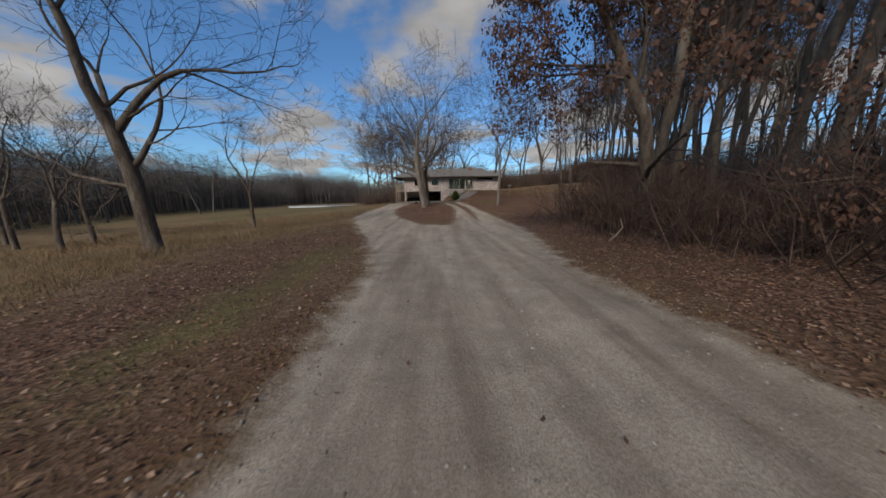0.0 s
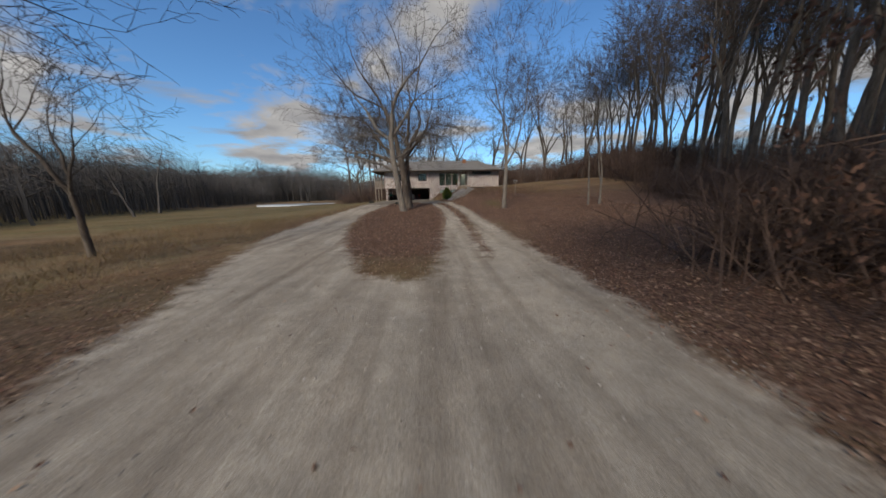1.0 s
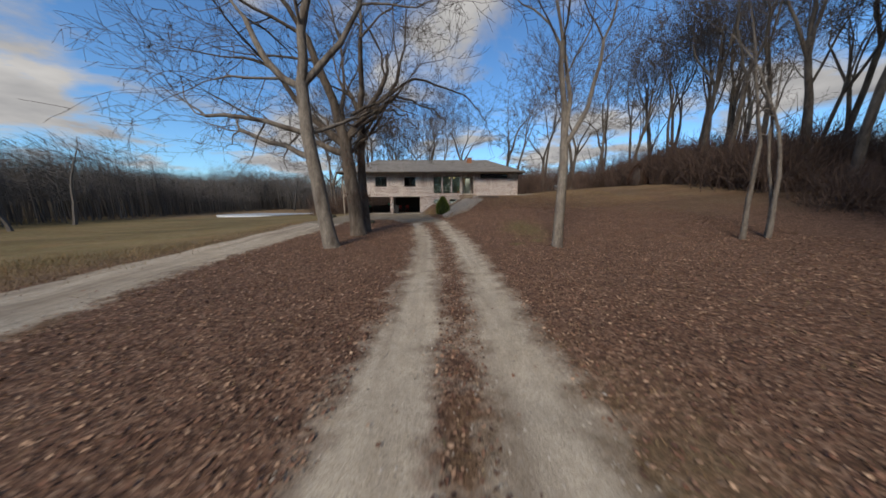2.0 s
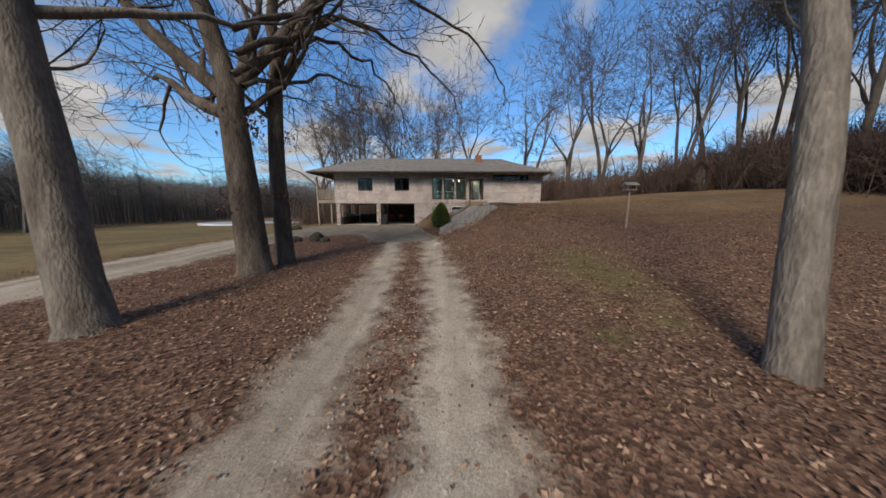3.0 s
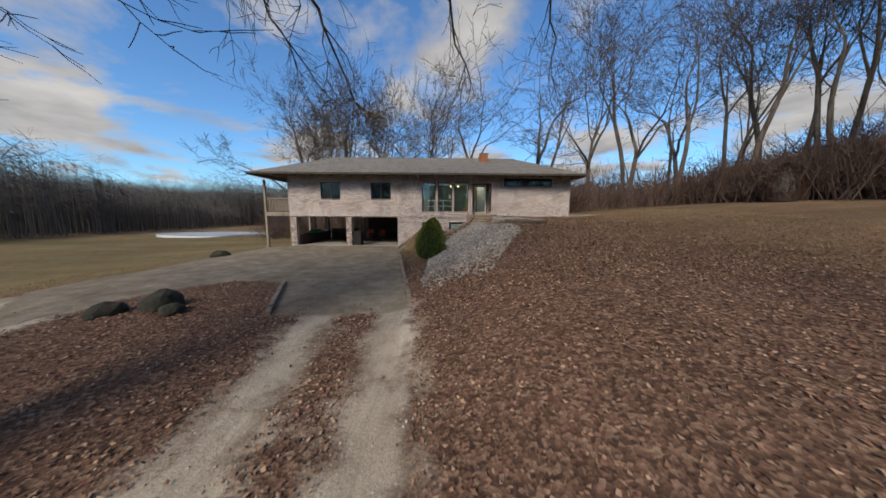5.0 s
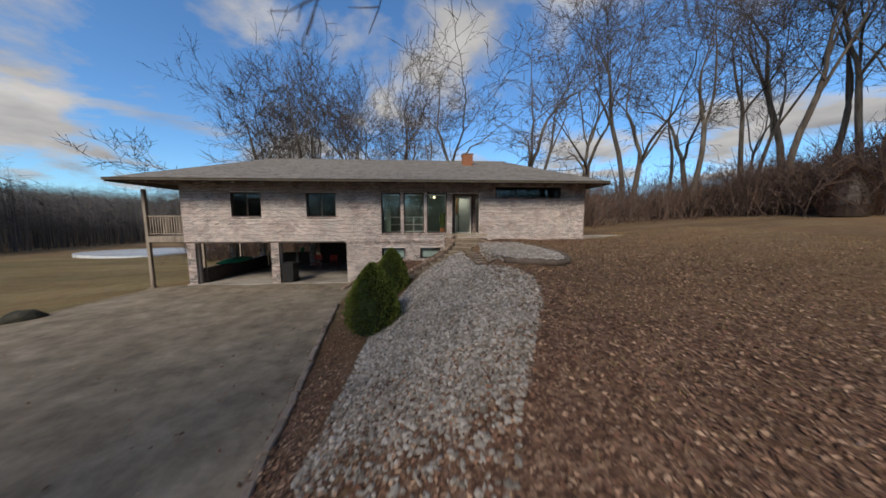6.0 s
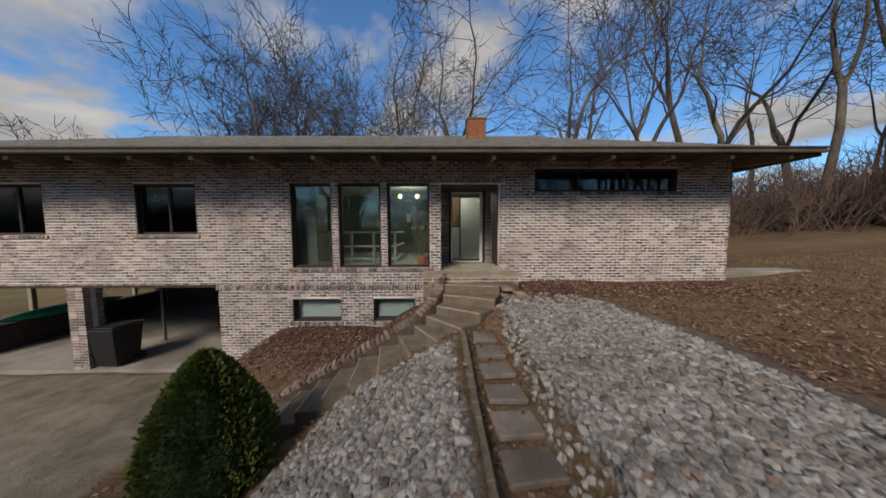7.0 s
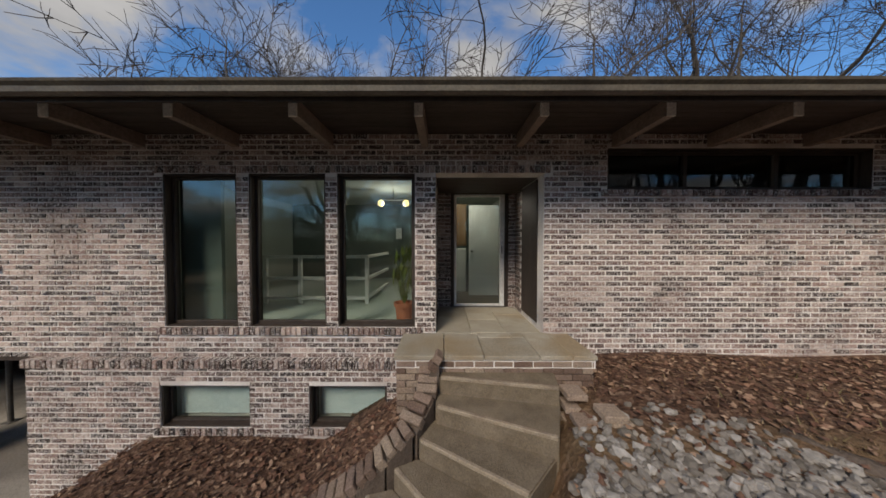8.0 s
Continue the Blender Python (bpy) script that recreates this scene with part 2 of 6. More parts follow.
    base = mix(rf.outputs[0], base, rk)
    base = mix(1.0, base, ramp(mid, (0.3, 0.80), (0.7, 1.15)), "MULTIPLY")
    l.new(base, b.inputs["Base Color"])
    bp = n.new("ShaderNodeBump")
    bp.inputs["Strength"].default_value, bp.inputs["Distance"].default_value = 0.55, 0.05
    hgt = arith("ADD", arith("MULTIPLY", arith("MULTIPLY", leaf_d, 0.6), arith("SUBTRACT", 1.0, arith("MAXIMUM", gf.outputs[0], cf.outputs[0]))), arith("MULTIPLY", tiny, 0.7))
    l.new(hgt, bp.inputs["Height"])
    l.new(bp.outputs[0], b.inputs["Normal"])
    return m


BRICKS = [(0.040, 0.030, 0.028), (0.105, 0.066, 0.058), (0.205, 0.136, 0.118), (0.300, 0.218, 0.190), (0.140, 0.088, 0.076), (0.400, 0.312, 0.276), (0.062, 0.044, 0.039), (0.235, 0.160, 0.137), (0.085, 0.060, 0.054), (0.340, 0.258, 0.228)]
M_GROUND = ground_mat("ground_cover")
M_MORTAR = mat("mortar", (0.70, 0.655, 0.615), (0.82, 0.775, 0.735), 3.0, 0.95, 0.5, 90.0, c3=(0.46, 0.41, 0.38))
M_BRICK = piece_mat("tumbled_brick", BRICKS, True, fine=38.0, mottle=0.55, smear=(0.65, 0.595, 0.555))
M_BRICK1 = piece_mat("tumbled_brick_single", BRICKS, False, fine=38.0, mottle=0.55, smear=(0.65, 0.595, 0.555))
M_OLDBRICK = piece_mat("weathered_brick", [(0.13, 0.085, 0.065), (0.25, 0.18, 0.14), (0.32, 0.25, 0.19), (0.20, 0.14, 0.115)], False, mottle=0.45)
M_BROWN = mat("brown_stained_wood", (0.030, 0.021, 0.017), (0.055, 0.040, 0.032), 6.0, 0.6, 0.2, 40.0, stretch=(1, 1, 0.2))
M_SOFFIT = mat("soffit_boards", (0.055, 0.042, 0.034), (0.085, 0.066, 0.054), 4.0, 0.75, 0.3, 30.0, stretch=(0.3, 3, 1))
M_BEAM = mat("rafter_paint", (0.20, 0.150, 0.122), (0.29, 0.225, 0.185), 7.0, 0.7, 0.25, 40.0)
M_BEAMEND = mat("sunlit_rafter_end", (0.74, 0.71, 0.67), (0.84, 0.81, 0.77), 15.0, 0.85, 0.4, 70.0)
M_GUTTER = mat("gutter_paint", (0.10, 0.086, 0.066), (0.145, 0.125, 0.096), 5.0, 0.5, 0.1, 40.0, c3=(0.09, 0.075, 0.06), spec=0.5)
M_SHINGLE = mat("asphalt_shingle", (0.135, 0.128, 0.120), (0.215, 0.205, 0.195), 12.0, 0.95, 0.6, 90.0, c3=(0.12, 0.11, 0.10), jitter=0.16, island=True)
M_CONC = mat("stair_concrete", (0.125, 0.096, 0.064), (0.225, 0.180, 0.128), 3.0, 0.9, 0.35, 80.0, c3=(0.10, 0.076, 0.050))
M_NOSE = mat("pale_step_edge", (0.27, 0.215, 0.155), (0.36, 0.295, 0.22), 9.0, 0.85, 0.3, 80.0, c3=(0.2, 0.15, 0.11))
M_MOSS = mat("dark_mossy_stone", (0.016, 0.017, 0.013), (0.05, 0.048, 0.036), 5.0, 0.95, 0.6, 40.0)
M_PAVER = mat("paver_concrete", (0.155, 0.122, 0.098), (0.245, 0.200, 0.165), 4.0, 0.9, 0.4, 80.0, c3=(0.12, 0.095, 0.075), jitter=0.15)
M_FLAG = mat("flagstone", (0.30, 0.265, 0.205), (0.40, 0.365, 0.30), 2.5, 0.8, 0.25, 60.0, c3=(0.29, 0.225, 0.145), jitter=0.14)
M_SLAB = mat("carport_concrete", (0.24, 0.215, 0.185), (0.33, 0.30, 0.262), 2.0, 0.85, 0.2, 60.0, c3=(0.17, 0.15, 0.13))
M_WHITE = mat("white_paint", (0.66, 0.65, 0.63), (0.78, 0.77, 0.75), 6.0, 0.45, 0.08, 40.0)
M_WALLIN = mat("interior_plaster", (0.46, 0.47, 0.44), (0.54, 0.55, 0.52), 3.0, 0.8, 0.1, 60.0)
M_SAGE = mat("sage_panel", (0.115, 0.145, 0.13), (0.145, 0.175, 0.158), 2.0, 0.7, 0.05, 60.0)
M_CARPET = mat("pale_carpet", (0.42, 0.47, 0.44), (0.52, 0.57, 0.54), 20.0, 0.95, 0.4, 200.0)
M_DARKFLOOR = mat("dark_floor_boards", (0.035, 0.026, 0.022), (0.07, 0.052, 0.044), 6.0, 0.4, 0.1, 40.0)
M_OAKCAB = mat("oak_cabinet_wood", (0.22, 0.115, 0.045), (0.33, 0.185, 0.08), 5.0, 0.5, 0.1, 30.0, stretch=(4, 4, 0.5))
M_TERRA = mat("terracotta", (0.36, 0.115, 0.055), (0.46, 0.165, 0.085), 9.0, 0.8, 0.2, 60.0)
M_CHIM = mat("orange_brick", (0.24, 0.095, 0.048), (0.34, 0.150, 0.082), 9.0, 0.9, 0.3, 60.0)
M_BLIND = mat("blind_slat", (0.46, 0.52, 0.55), (0.58, 0.63, 0.66), 5.0, 0.5, 0.05, 40.0)
M_BLACK = mat("black_plastic", (0.012, 0.012, 0.013), (0.025, 0.025, 0.026), 5.0, 0.45, 0.1, 80.0)
M_RED = mat("red_paint", (0.30, 0.025, 0.020), (0.42, 0.045, 0.035), 5.0, 0.5, 0.1, 50.0)
M_GREEN = mat("green_plastic", (0.02, 0.22, 0.13), (0.03, 0.33, 0.20), 5.0, 0.5, 0.1, 50.0)
M_STEEL = mat("galvanised_post", (0.10, 0.095, 0.09), (0.16, 0.15, 0.14), 9.0, 0.6, 0.1, 50.0, metal=0.3)
M_POST = mat("weathered_cedar", (0.20, 0.165, 0.13), (0.30, 0.255, 0.21), 7.0, 0.9, 0.4, 40.0, c3=(0.14, 0.11, 0.09), stretch=(2, 2, 0.3))
M_DARKWALL = mat("dark_wall", (0.045, 0.034, 0.030), (0.085, 0.065, 0.056), 5.0, 0.95, 0.5, 50.0)
M_BARK = mat("furrowed_bark", (0.055, 0.043, 0.034), (0.135, 0.108, 0.086), 9.0, 0.95, 1.0, 34.0, c3=(0.165, 0.14, 0.115), stretch=(1, 1, 0.22), dist=0.05)
M_BARK2 = mat("grey_bark", (0.10, 0.086, 0.072), (0.21, 0.185, 0.158), 7.0, 0.95, 0.8, 30.0, c3=(0.08, 0.065, 0.055), stretch=(1, 1, 0.25), dist=0.04)
M_WOODBARK = mat("wood_bark", (0.050, 0.041, 0.034), (0.118, 0.098, 0.080), 5.0, 0.95, 0.6, 30.0, c3=(0.15, 0.13, 0.105), stretch=(1, 1, 0.25), dist=0.04)
M_TWIG = mat("twig_bark", (0.045, 0.036, 0.030), (0.100, 0.082, 0.068), 3.0, 0.95, 0.0, 30.0)
M_FAR = mat("far_wood_stems", (0.050, 0.046, 0.043), (0.120, 0.110, 0.102), 0.05, 0.95, 0.0, 30.0, jitter=0.35, island=True)
M_BRUSH = mat("brush_stems", (0.050, 0.032, 0.026), (0.120, 0.080, 0.062), 2.0, 0.95, 0.0, 30.0, jitter=0.3, island=True)
M_DRYLEAF = piece_mat("dry_leaf", [(0.055, 0.031, 0.023), (0.13, 0.070, 0.048), (0.21, 0.120, 0.080), (0.37, 0.255, 0.175), (0.15, 0.074, 0.050), (0.085, 0.048, 0.036)], True, 0.9, 0.2, 50.0)
M_OAKLEAF = piece_mat("brown_oak_leaf", [(0.055, 0.032, 0.024), (0.11, 0.060, 0.042), (0.17, 0.10, 0.072)], True, 0.9, 0.1, 40.0)
M_STRAW = piece_mat("dry_grass_blade", [(0.12, 0.075, 0.042), (0.22, 0.145, 0.080), (0.32, 0.235, 0.145), (0.14, 0.125, 0.055), (0.20, 0.115, 0.062)], True, 0.95, 0.1, 30.0)
M_ROCK = piece_mat("white_river_rock", [(0.11, 0.094, 0.078), (0.23, 0.208, 0.184), (0.37, 0.342, 0.312), (0.17, 0.148, 0.126), (0.28, 0.256, 0.230)], True, 0.85, 0.5, 30.0)
M_ROCK1 = piece_mat("white_river_rock_single", [(0.11, 0.094, 0.078), (0.23, 0.208, 0.184), (0.37, 0.342, 0.312), (0.17, 0.148, 0.126), (0.28, 0.256, 0.230)], False, 0.85, 0.5, 30.0)
M_STONE = piece_mat("drive_gravel_stone", [(0.15, 0.132, 0.11), (0.25, 0.225, 0.192), (0.35, 0.322, 0.285)], True, 0.9, 0.3, 30.0)
M_CONIFER = piece_mat("arborvitae_scale", [(0.045, 0.070, 0.012), (0.090, 0.125, 0.020), (0.150, 0.170, 0.036), (0.064, 0.094, 0.017)], True, 0.8, 0.1, 30.0)
M_SHRUB_SHADE = mat("shrub_inner_shade", (0.010, 0.020, 0.006), (0.018, 0.032, 0.010), 5.0, 0.95, 0.3, 30.0)
M_WATER = mat("pale_pond", (0.42, 0.46, 0.50), (0.60, 0.63, 0.66), 0.2, 0.2, 0.0, 5.0)
M_DIRT = mat("edging_soil", (0.075, 0.056, 0.044), (0.14, 0.108, 0.086), 5.0, 0.95, 0.6, 50.0)
M_GLASS = glass_mat("window_glass", (0.80, 0.86, 0.83), 0.075)
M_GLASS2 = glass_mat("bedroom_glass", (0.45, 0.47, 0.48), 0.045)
M_LAMP = glow_mat("lamp_globe", (1.0, 0.66, 0.24), 2.2)


# ---- mesh helpers ----
class Build:
    """Collects vertices and faces of one mesh."""

    def __init__(self):
        self.v, self.f = [], []

    def add(self, verts, faces):
        o = len(self.v)
        self.v.extend(verts)
        self.f.extend([tuple(i + o for i in f) for f in faces])

    def box(self, x0, x1, y0, y1, z0, z1, m=None):
        p = [(x, y, z) for z in (z0, z1) for y in (y0, y1) for x in (x0, x1)]
        if m:
            p = [tuple(m @ Vector(q)) for q in p]
        self.add(p, [(0, 2, 3, 1), (4, 5, 7, 6), (0, 1, 5, 4), (2, 6, 7, 3), (0, 4, 6, 2), (1, 3, 7, 5)])

    def soft(self, x0, x1, y0, y1, z0, z1, c=0.01, m=None):
        """A box with chamfered upright and level edges."""
        lo, hi = (x0, y0, z0), (x1, y1, z1)
        b = bmesh.new()
        bmesh.ops.create_cube(b, size=1.0)
        for v in b.verts:
            v.co = Vector([(lo[i] + hi[i]) / 2 + v.co[i] * (hi[i] - lo[i]) for i in range(3)])
        bmesh.ops.bevel(b, geom=list(b.edges), offset=min(c, *(0.45 * (hi[i] - lo[i]) for i in range(3))), segments=1, affect="EDGES")
        if m:
            b.transform(m)
        b.verts.index_update()
        self.add([tuple(v.co) for v in b.verts], [tuple(v.index for v in f.verts) for f in b.faces])
        b.free()

    def tube(self, pts, radii, sides, cap=False):
        o, n = len(self.v), len(pts)
        prev = None
        for i in range(n):
            d = (pts[min(i + 1, n - 1)] - pts[max(i - 1, 0)])
            d = d.normalized() if d.length > 1e-9 else Vector((0, 0, 1))
            u = prev - d * prev.dot(d) if prev else d.orthogonal()
            u = u.normalized() if u.length > 1e-6 else d.orthogonal().normalized()
            prev = u
            w = d.cross(u)
            for k in range(sides):
                a = 2 * math.pi * k / sides
                self.v.append(tuple(pts[i] + (u * math.cos(a) + w * math.sin(a)) * radii[i]))
        for i in range(n - 1):
            for k in range(sides):
                a, b = o + i * sides + k, o + i * sides + (k + 1) % sides
                self.f.append((a, b, b + sides, a + sides))
        if cap:
            self.f.append(tuple(o + (n - 1) * sides + k for k in range(sides)))
            self.f.append(tuple(o + k for k in reversed(range(sides))))

    def lathe(self, profile, sides, cx=0.0, cy=0.0):
        """Rings of (radius, z) round an upright axis."""
        o = len(self.v)
        for r, z in profile:
            for k in range(sides):
                a = 2 * math.pi * k / sides
                self.v.append((cx + r * math.cos(a), cy + r * math.sin(a), z))
        for i in range(len(profile) - 1):
            for k in range(sides):
                a, b = o + i * sides + k, o + i * sides + (k + 1) % sides
                self.f.append((a, b, b + sides, a + sides))
        self.f.append(tuple(o + (len(profile) - 1) * sides + k for k in range(sides)))
        self.f.append(tuple(o + k for k in reversed(range(sides))))

    def mesh(self, name, material, smooth=False):
        me = bpy.data.meshes.new(name)
        me.from_pydata(self.v, [], self.f)
        me.materials.append(material)
        if smooth:
            me.polygons.foreach_set("use_smooth", [True] * len(me.polygons))
        me.update()
        return me


def part(name, build, material, parent=None, label="", smooth=False):
    ob = new(name, build.mesh(name, material, smooth))
    if parent:
        ob.parent = parent
    return tagged(ob, label)


def thing(name, label, category, at=(0, 0, 0), group="", kind=""):
    ob = new(name)
    ob.empty_display_size = 0.2
    ob.location = at
    return tagged(ob, label, category, group, kind)


def boxed(name, x0, x1, y0, y1, z0, z1, material, parent=None, label="", c=0.0):
    b = Build()
    if c:
        b.soft(x0, x1, y0, y1, z0, z1, c)
    else:
        b.box(x0, x1, y0, y1, z0, z1)
    return part(name, b, material, parent, label)


# ---- the lie of the land ----
def ramp01(a, b, x):
    t = np.clip((np.asarray(x, float) - a) / (b - a), 0, 1)
    return t * t * (3 - 2 * t)


def polyline_far(x, y, pts):
    """How far (x, y) lies from a line of points."""
    best = np.full(np.shape(x), 1e9)
    for (ax, ay), (bx, by) in zip(pts[:-1], pts[1:]):
        dx, dy = bx - ax, by - ay
        t = np.clip(((x - ax) * dx + (y - ay) * dy) / (dx * dx + dy * dy), 0, 1)
        best = np.minimum(best, np.hypot(x - ax - t * dx, y - ay - t * dy))
    return best


STAIR_LINE = [(0.6, -0.8), (0.42, -1.35), (0.1, -1.72), (-0.4, -1.88), (-1.1, -1.95), (-1.9, -2.15), (-3.4, -2.4)]


def ground_z(x, y):
    x, y = np.asarray(x, float), np.asarray(y, float)
    low = np.interp(y, [-90, -58, -40, -27, -18, -12, 80], [-3.2, -3.05, -2.98, -2.88, -2.62, -2.42, -2.42])
    high = np.interp(y, [-90, -40, -30, -23, -18.7, -15.5, -10, -6.5, -2, 0, 12], [-2.95, -2.9, -2.8, -2.6, -2.05, -1.62, -1.0, -0.58, -0.36, -0.28, -0.15])
    s = ramp01(-4.0, 1.0, x)
    z = low * (1 - s) + high * s
    z = z - np.interp(-x, [13, 21, 30, 60, 100, 200, 600], [0, 0.75, 1.3, 1.9, 1.6, -9.0, -14.0])
    edge = np.interp(y, [-60, -50, -42, -35, -25, -10, 40], [-1.8, -1.6, 0.5, 4, 8.5, 7.5, 7.0])
    z = z + 5.5 * (1 - np.exp(-0.092 * np.maximum(x - edge, 0) / 5.5))
    bed = ramp01(-5.2, -3.7, x) * ramp01(-2.6, -0.9, y) * (1 - ramp01(0.2, 0.6, x))
    z = z + np.clip(bed * 6, 0, 1) * np.maximum(-2.4 + 1.06 * bed - z, 0)
    # cut for the stairs
    d = polyline_far(x, y, STAIR_LINE)
    tread = np.interp(x, [-3.4, -1.1, -0.4, 0.1, 0.5, 0.7], [-2.25, -1.2, -0.86, -0.7, -0.5, -0.3])
    cut = (1 - ramp01(0.42, 0.72, d)) * (y < -0.5)
    z = np.where(cut > 0, np.minimum(z, z * (1 - cut) + (tread - 0.42) * cut), z)
    # raised rock bed beside the stairs
    e = np.hypot((x - 1.8) / 1.5, (y + 3.7) / 3.0) + 9 * (1 - ramp01(0.8, 0.95, x))
    z = np.where(y < -0.3, z * (1 - ramp01(1.06, 0.96, e)) + np.maximum(z, -0.44) * ramp01(1.06, 0.96, e), z)
    trench = (1 - ramp01(0.30, 0.42, np.abs(x - 0.56))) * ramp01(-5.6, -5.2, y) * ramp01(-2.0, -2.3, y)
    z = z * (1 - trench) + np.minimum(z, -0.66 - 0.115 * (-y - 2.4)) * trench
    inside = ((x > -13.0) & (x < -5.4) & (y > -0.05) & (y < 9)) | ((x > -5.4) & (x < 6.7) & (y > 0.4) & (y < 8.8))
    z = np.where(inside, np.minimum(z, -2.62), z)
    soft_ = 0.03 * np.sin(1.7 * x + 0.6 * y) * np.sin(1.1 * y - 0.5 * x) + 0.015 * np.sin(4.3 * x + 1.0) * np.sin(3.7 * y)
    flat = 1 - ramp01(0.0, 0.5, slab_in(x, y))
    return z + soft_ * flat


def slab_in(x, y):
    """Positive inside the concrete apron: metres to its edge."""
    right = (-4.75 + np.maximum(-y - 3.9, 0) * 0.185) - x
    front = y - np.interp(x, [-14.5, -11.2, -10.7, -10, -9, -7.4, -6.1, -3], [-11.5, -14.5, -12.6, -11.2, -10.5, -10.8, -13.5, -13.3])
    return np.minimum(np.minimum(right, front), np.minimum(x + 14.8, 0.0 - y))


def gravel_in(x, y):
    """Positive inside the gravel drive."""
    mid = np.interp(y, [-90, -56, -51.5, -46, -42, -38], [-6.1, -6.1, -6.2, -6.4, -6.75, -6.8])
    half = np.interp(y, [-90, -56, -51.5, -46, -42, -38], [2.5, 2.5, 2.35, 3.6, 4.25, 4.3])
    main = np.minimum(half - np.abs(x - mid), -42.4 + 0.65 * np.abs(x + 6.7) ** 1.25 - y)
    left = 1.75 - polyline_far(x, y, [(-8.6, -45), (-9.7, -41.5), (-11.0, -38), (-12.3, -33), (-13.1, -26), (-12.9, -20), (-12.5, -16), (-12.5, -12.5)])
    line = np.interp(y, [-44, -36, -29, -22, -15.5, -12], [-4.35, -3.85, -3.42, -3.35, -3.95, -4.3])
    fade = np.interp(y, [-42, -36, -30, -22, -14], [-0.42, -0.2, -0.06, 0.0, 0.02])
    tracks = (0.46 - fade) - np.abs(np.abs(x - line) - 0.82)
    tracks = np.minimum(tracks, np.minimum(y + 44.5, -12.8 - y))
    return np.maximum(np.maximum(main, left), tracks)


def leafy(x, y):
    """How thick the fallen leaves lie."""
    oak = 1.1 * np.exp(-((x + 7) ** 2 + (y + 20) ** 2) / 160.0) + 0.9 * np.exp(-((x + 0.5) ** 2 + (y + 23) ** 2) / 80.0) + 0.9 * ramp01(-10.5, -9.5, x) * ramp01(-3.5, -4.5, x) * ramp01(-42, -38, y) * ramp01(-12, -16, y)
    wood = ramp01(-2.5, 3.0, x) * ramp01(-8, -26, y)
    bank = 1.1 * np.exp(-((x + 0.5) ** 2) / 14.0) * ramp01(-32, -42, y)
    lefty = 0.95 * np.exp(-((x + 11.5) ** 2) / 12.0) * ramp01(-40, -48, y)
    lawn = 0.42 * ramp01(-3, 0, x) * ramp01(-20, -8, y)
    bed = 0.9 * ramp01(-5, -3.8, x) * ramp01(1.0, -0.5, x) * ramp01(-2.4, -1.0, y) + 0.9 * ramp01(1.2, 2.0, x) * ramp01(7.5, 6.0, x) * ramp01(-1.6, -0.8, y)
    return np.clip(oak + wood + bank + lefty + lawn + bed, 0, 1.25)


def mossy(x, y):
    """Where the lawn stays green through the winter."""
    lawn_patch = 0.72 * np.exp(-((x - 0.9) ** 2) / 2.2 - ((y + 20.2) ** 2) / 6.5)
    stripe = 0.54 * ramp01(-12.5, -15.0, x) * ramp01(-30, -20, y) * ramp01(40, 20, y)
    lawn_patch = lawn_patch + 0.7 * np.exp(-((x + 0.3) ** 2) / 0.16 - ((y + 22.9) ** 2) / 0.14) + 0.5 * np.exp(-((x - 0.8) ** 2) / 0.10 - ((y + 22.6) ** 2) / 0.08)
    return lawn_patch + stripe + 0.7 * np.exp(-((x + 10.3) ** 2) / 1.2) * ramp01(-46, -49, y) * ramp01(-58, -54, y)


def rocky(x, y):
    """Positive where pale rocks cover the soil."""
    oval = np.minimum(1 - np.hypot((x - 1.8) / 1.45, (y + 3.7) / 2.95) - 9.0 * (x < 0.86), -1.7 - y)
    right = np.interp(y, [-12.3, -11, -9, -7.6, -6.7, -5.6, -2.7], [-0.9, -0.4, 0.7, 1.15, 0.9, 0.1, 0.05])
    left = np.interp(y, [-12.3, -6, -4.6, -2.7], [-2.9, -2.8, -2.3, -1.6])
    slope = np.minimum(np.minimum(x - left, right - x), np.minimum(-2.7 - y, (y + 10.8) * 0.4))
    return np.maximum(oval, slope)


def stops(*runs):
    out = []
    for a, b, step in runs:
        out.extend(np.arange(a, b, step))
    return np.array(out + [runs[-1][1]])


GX = stops((-2400, -400, 250), (-400, -100, 20), (-100, -30, 3.0), (-30, -16, 0.8), (-16, -6, 0.32), (-6, 4.5, 0.14), (4.5, 12, 0.35), (12, 40, 1.2), (40, 120, 8), (120, 400, 40), (400, 2400, 250))
GY = stops((-2400, -400, 250), (-400, -100, 20), (-100, -64, 2.0), (-64, -14, 0.34), (-14, 0.6, 0.14), (0.6, 14, 0.8), (14, 60, 2.5), (60, 160, 10), (160, 400, 40), (400, 2400, 250))
XX, YY = np.meshgrid(GX, GY)
ZZ = ground_z(XX, YY)
COLS = len(GX)
cx, cy = (XX[:-1, :-1] + XX[1:, 1:]) / 2, (YY[:-1, :-1] + YY[1:, 1:]) / 2
zone = np.where(slab_in(cx, cy) > 0, 2, np.where(gravel_in(cx, cy) > 0, 1, 0))
hole = (cx > -12.9) & (cx < 6.6) & (cy > 0.3) & (cy < 8.7)
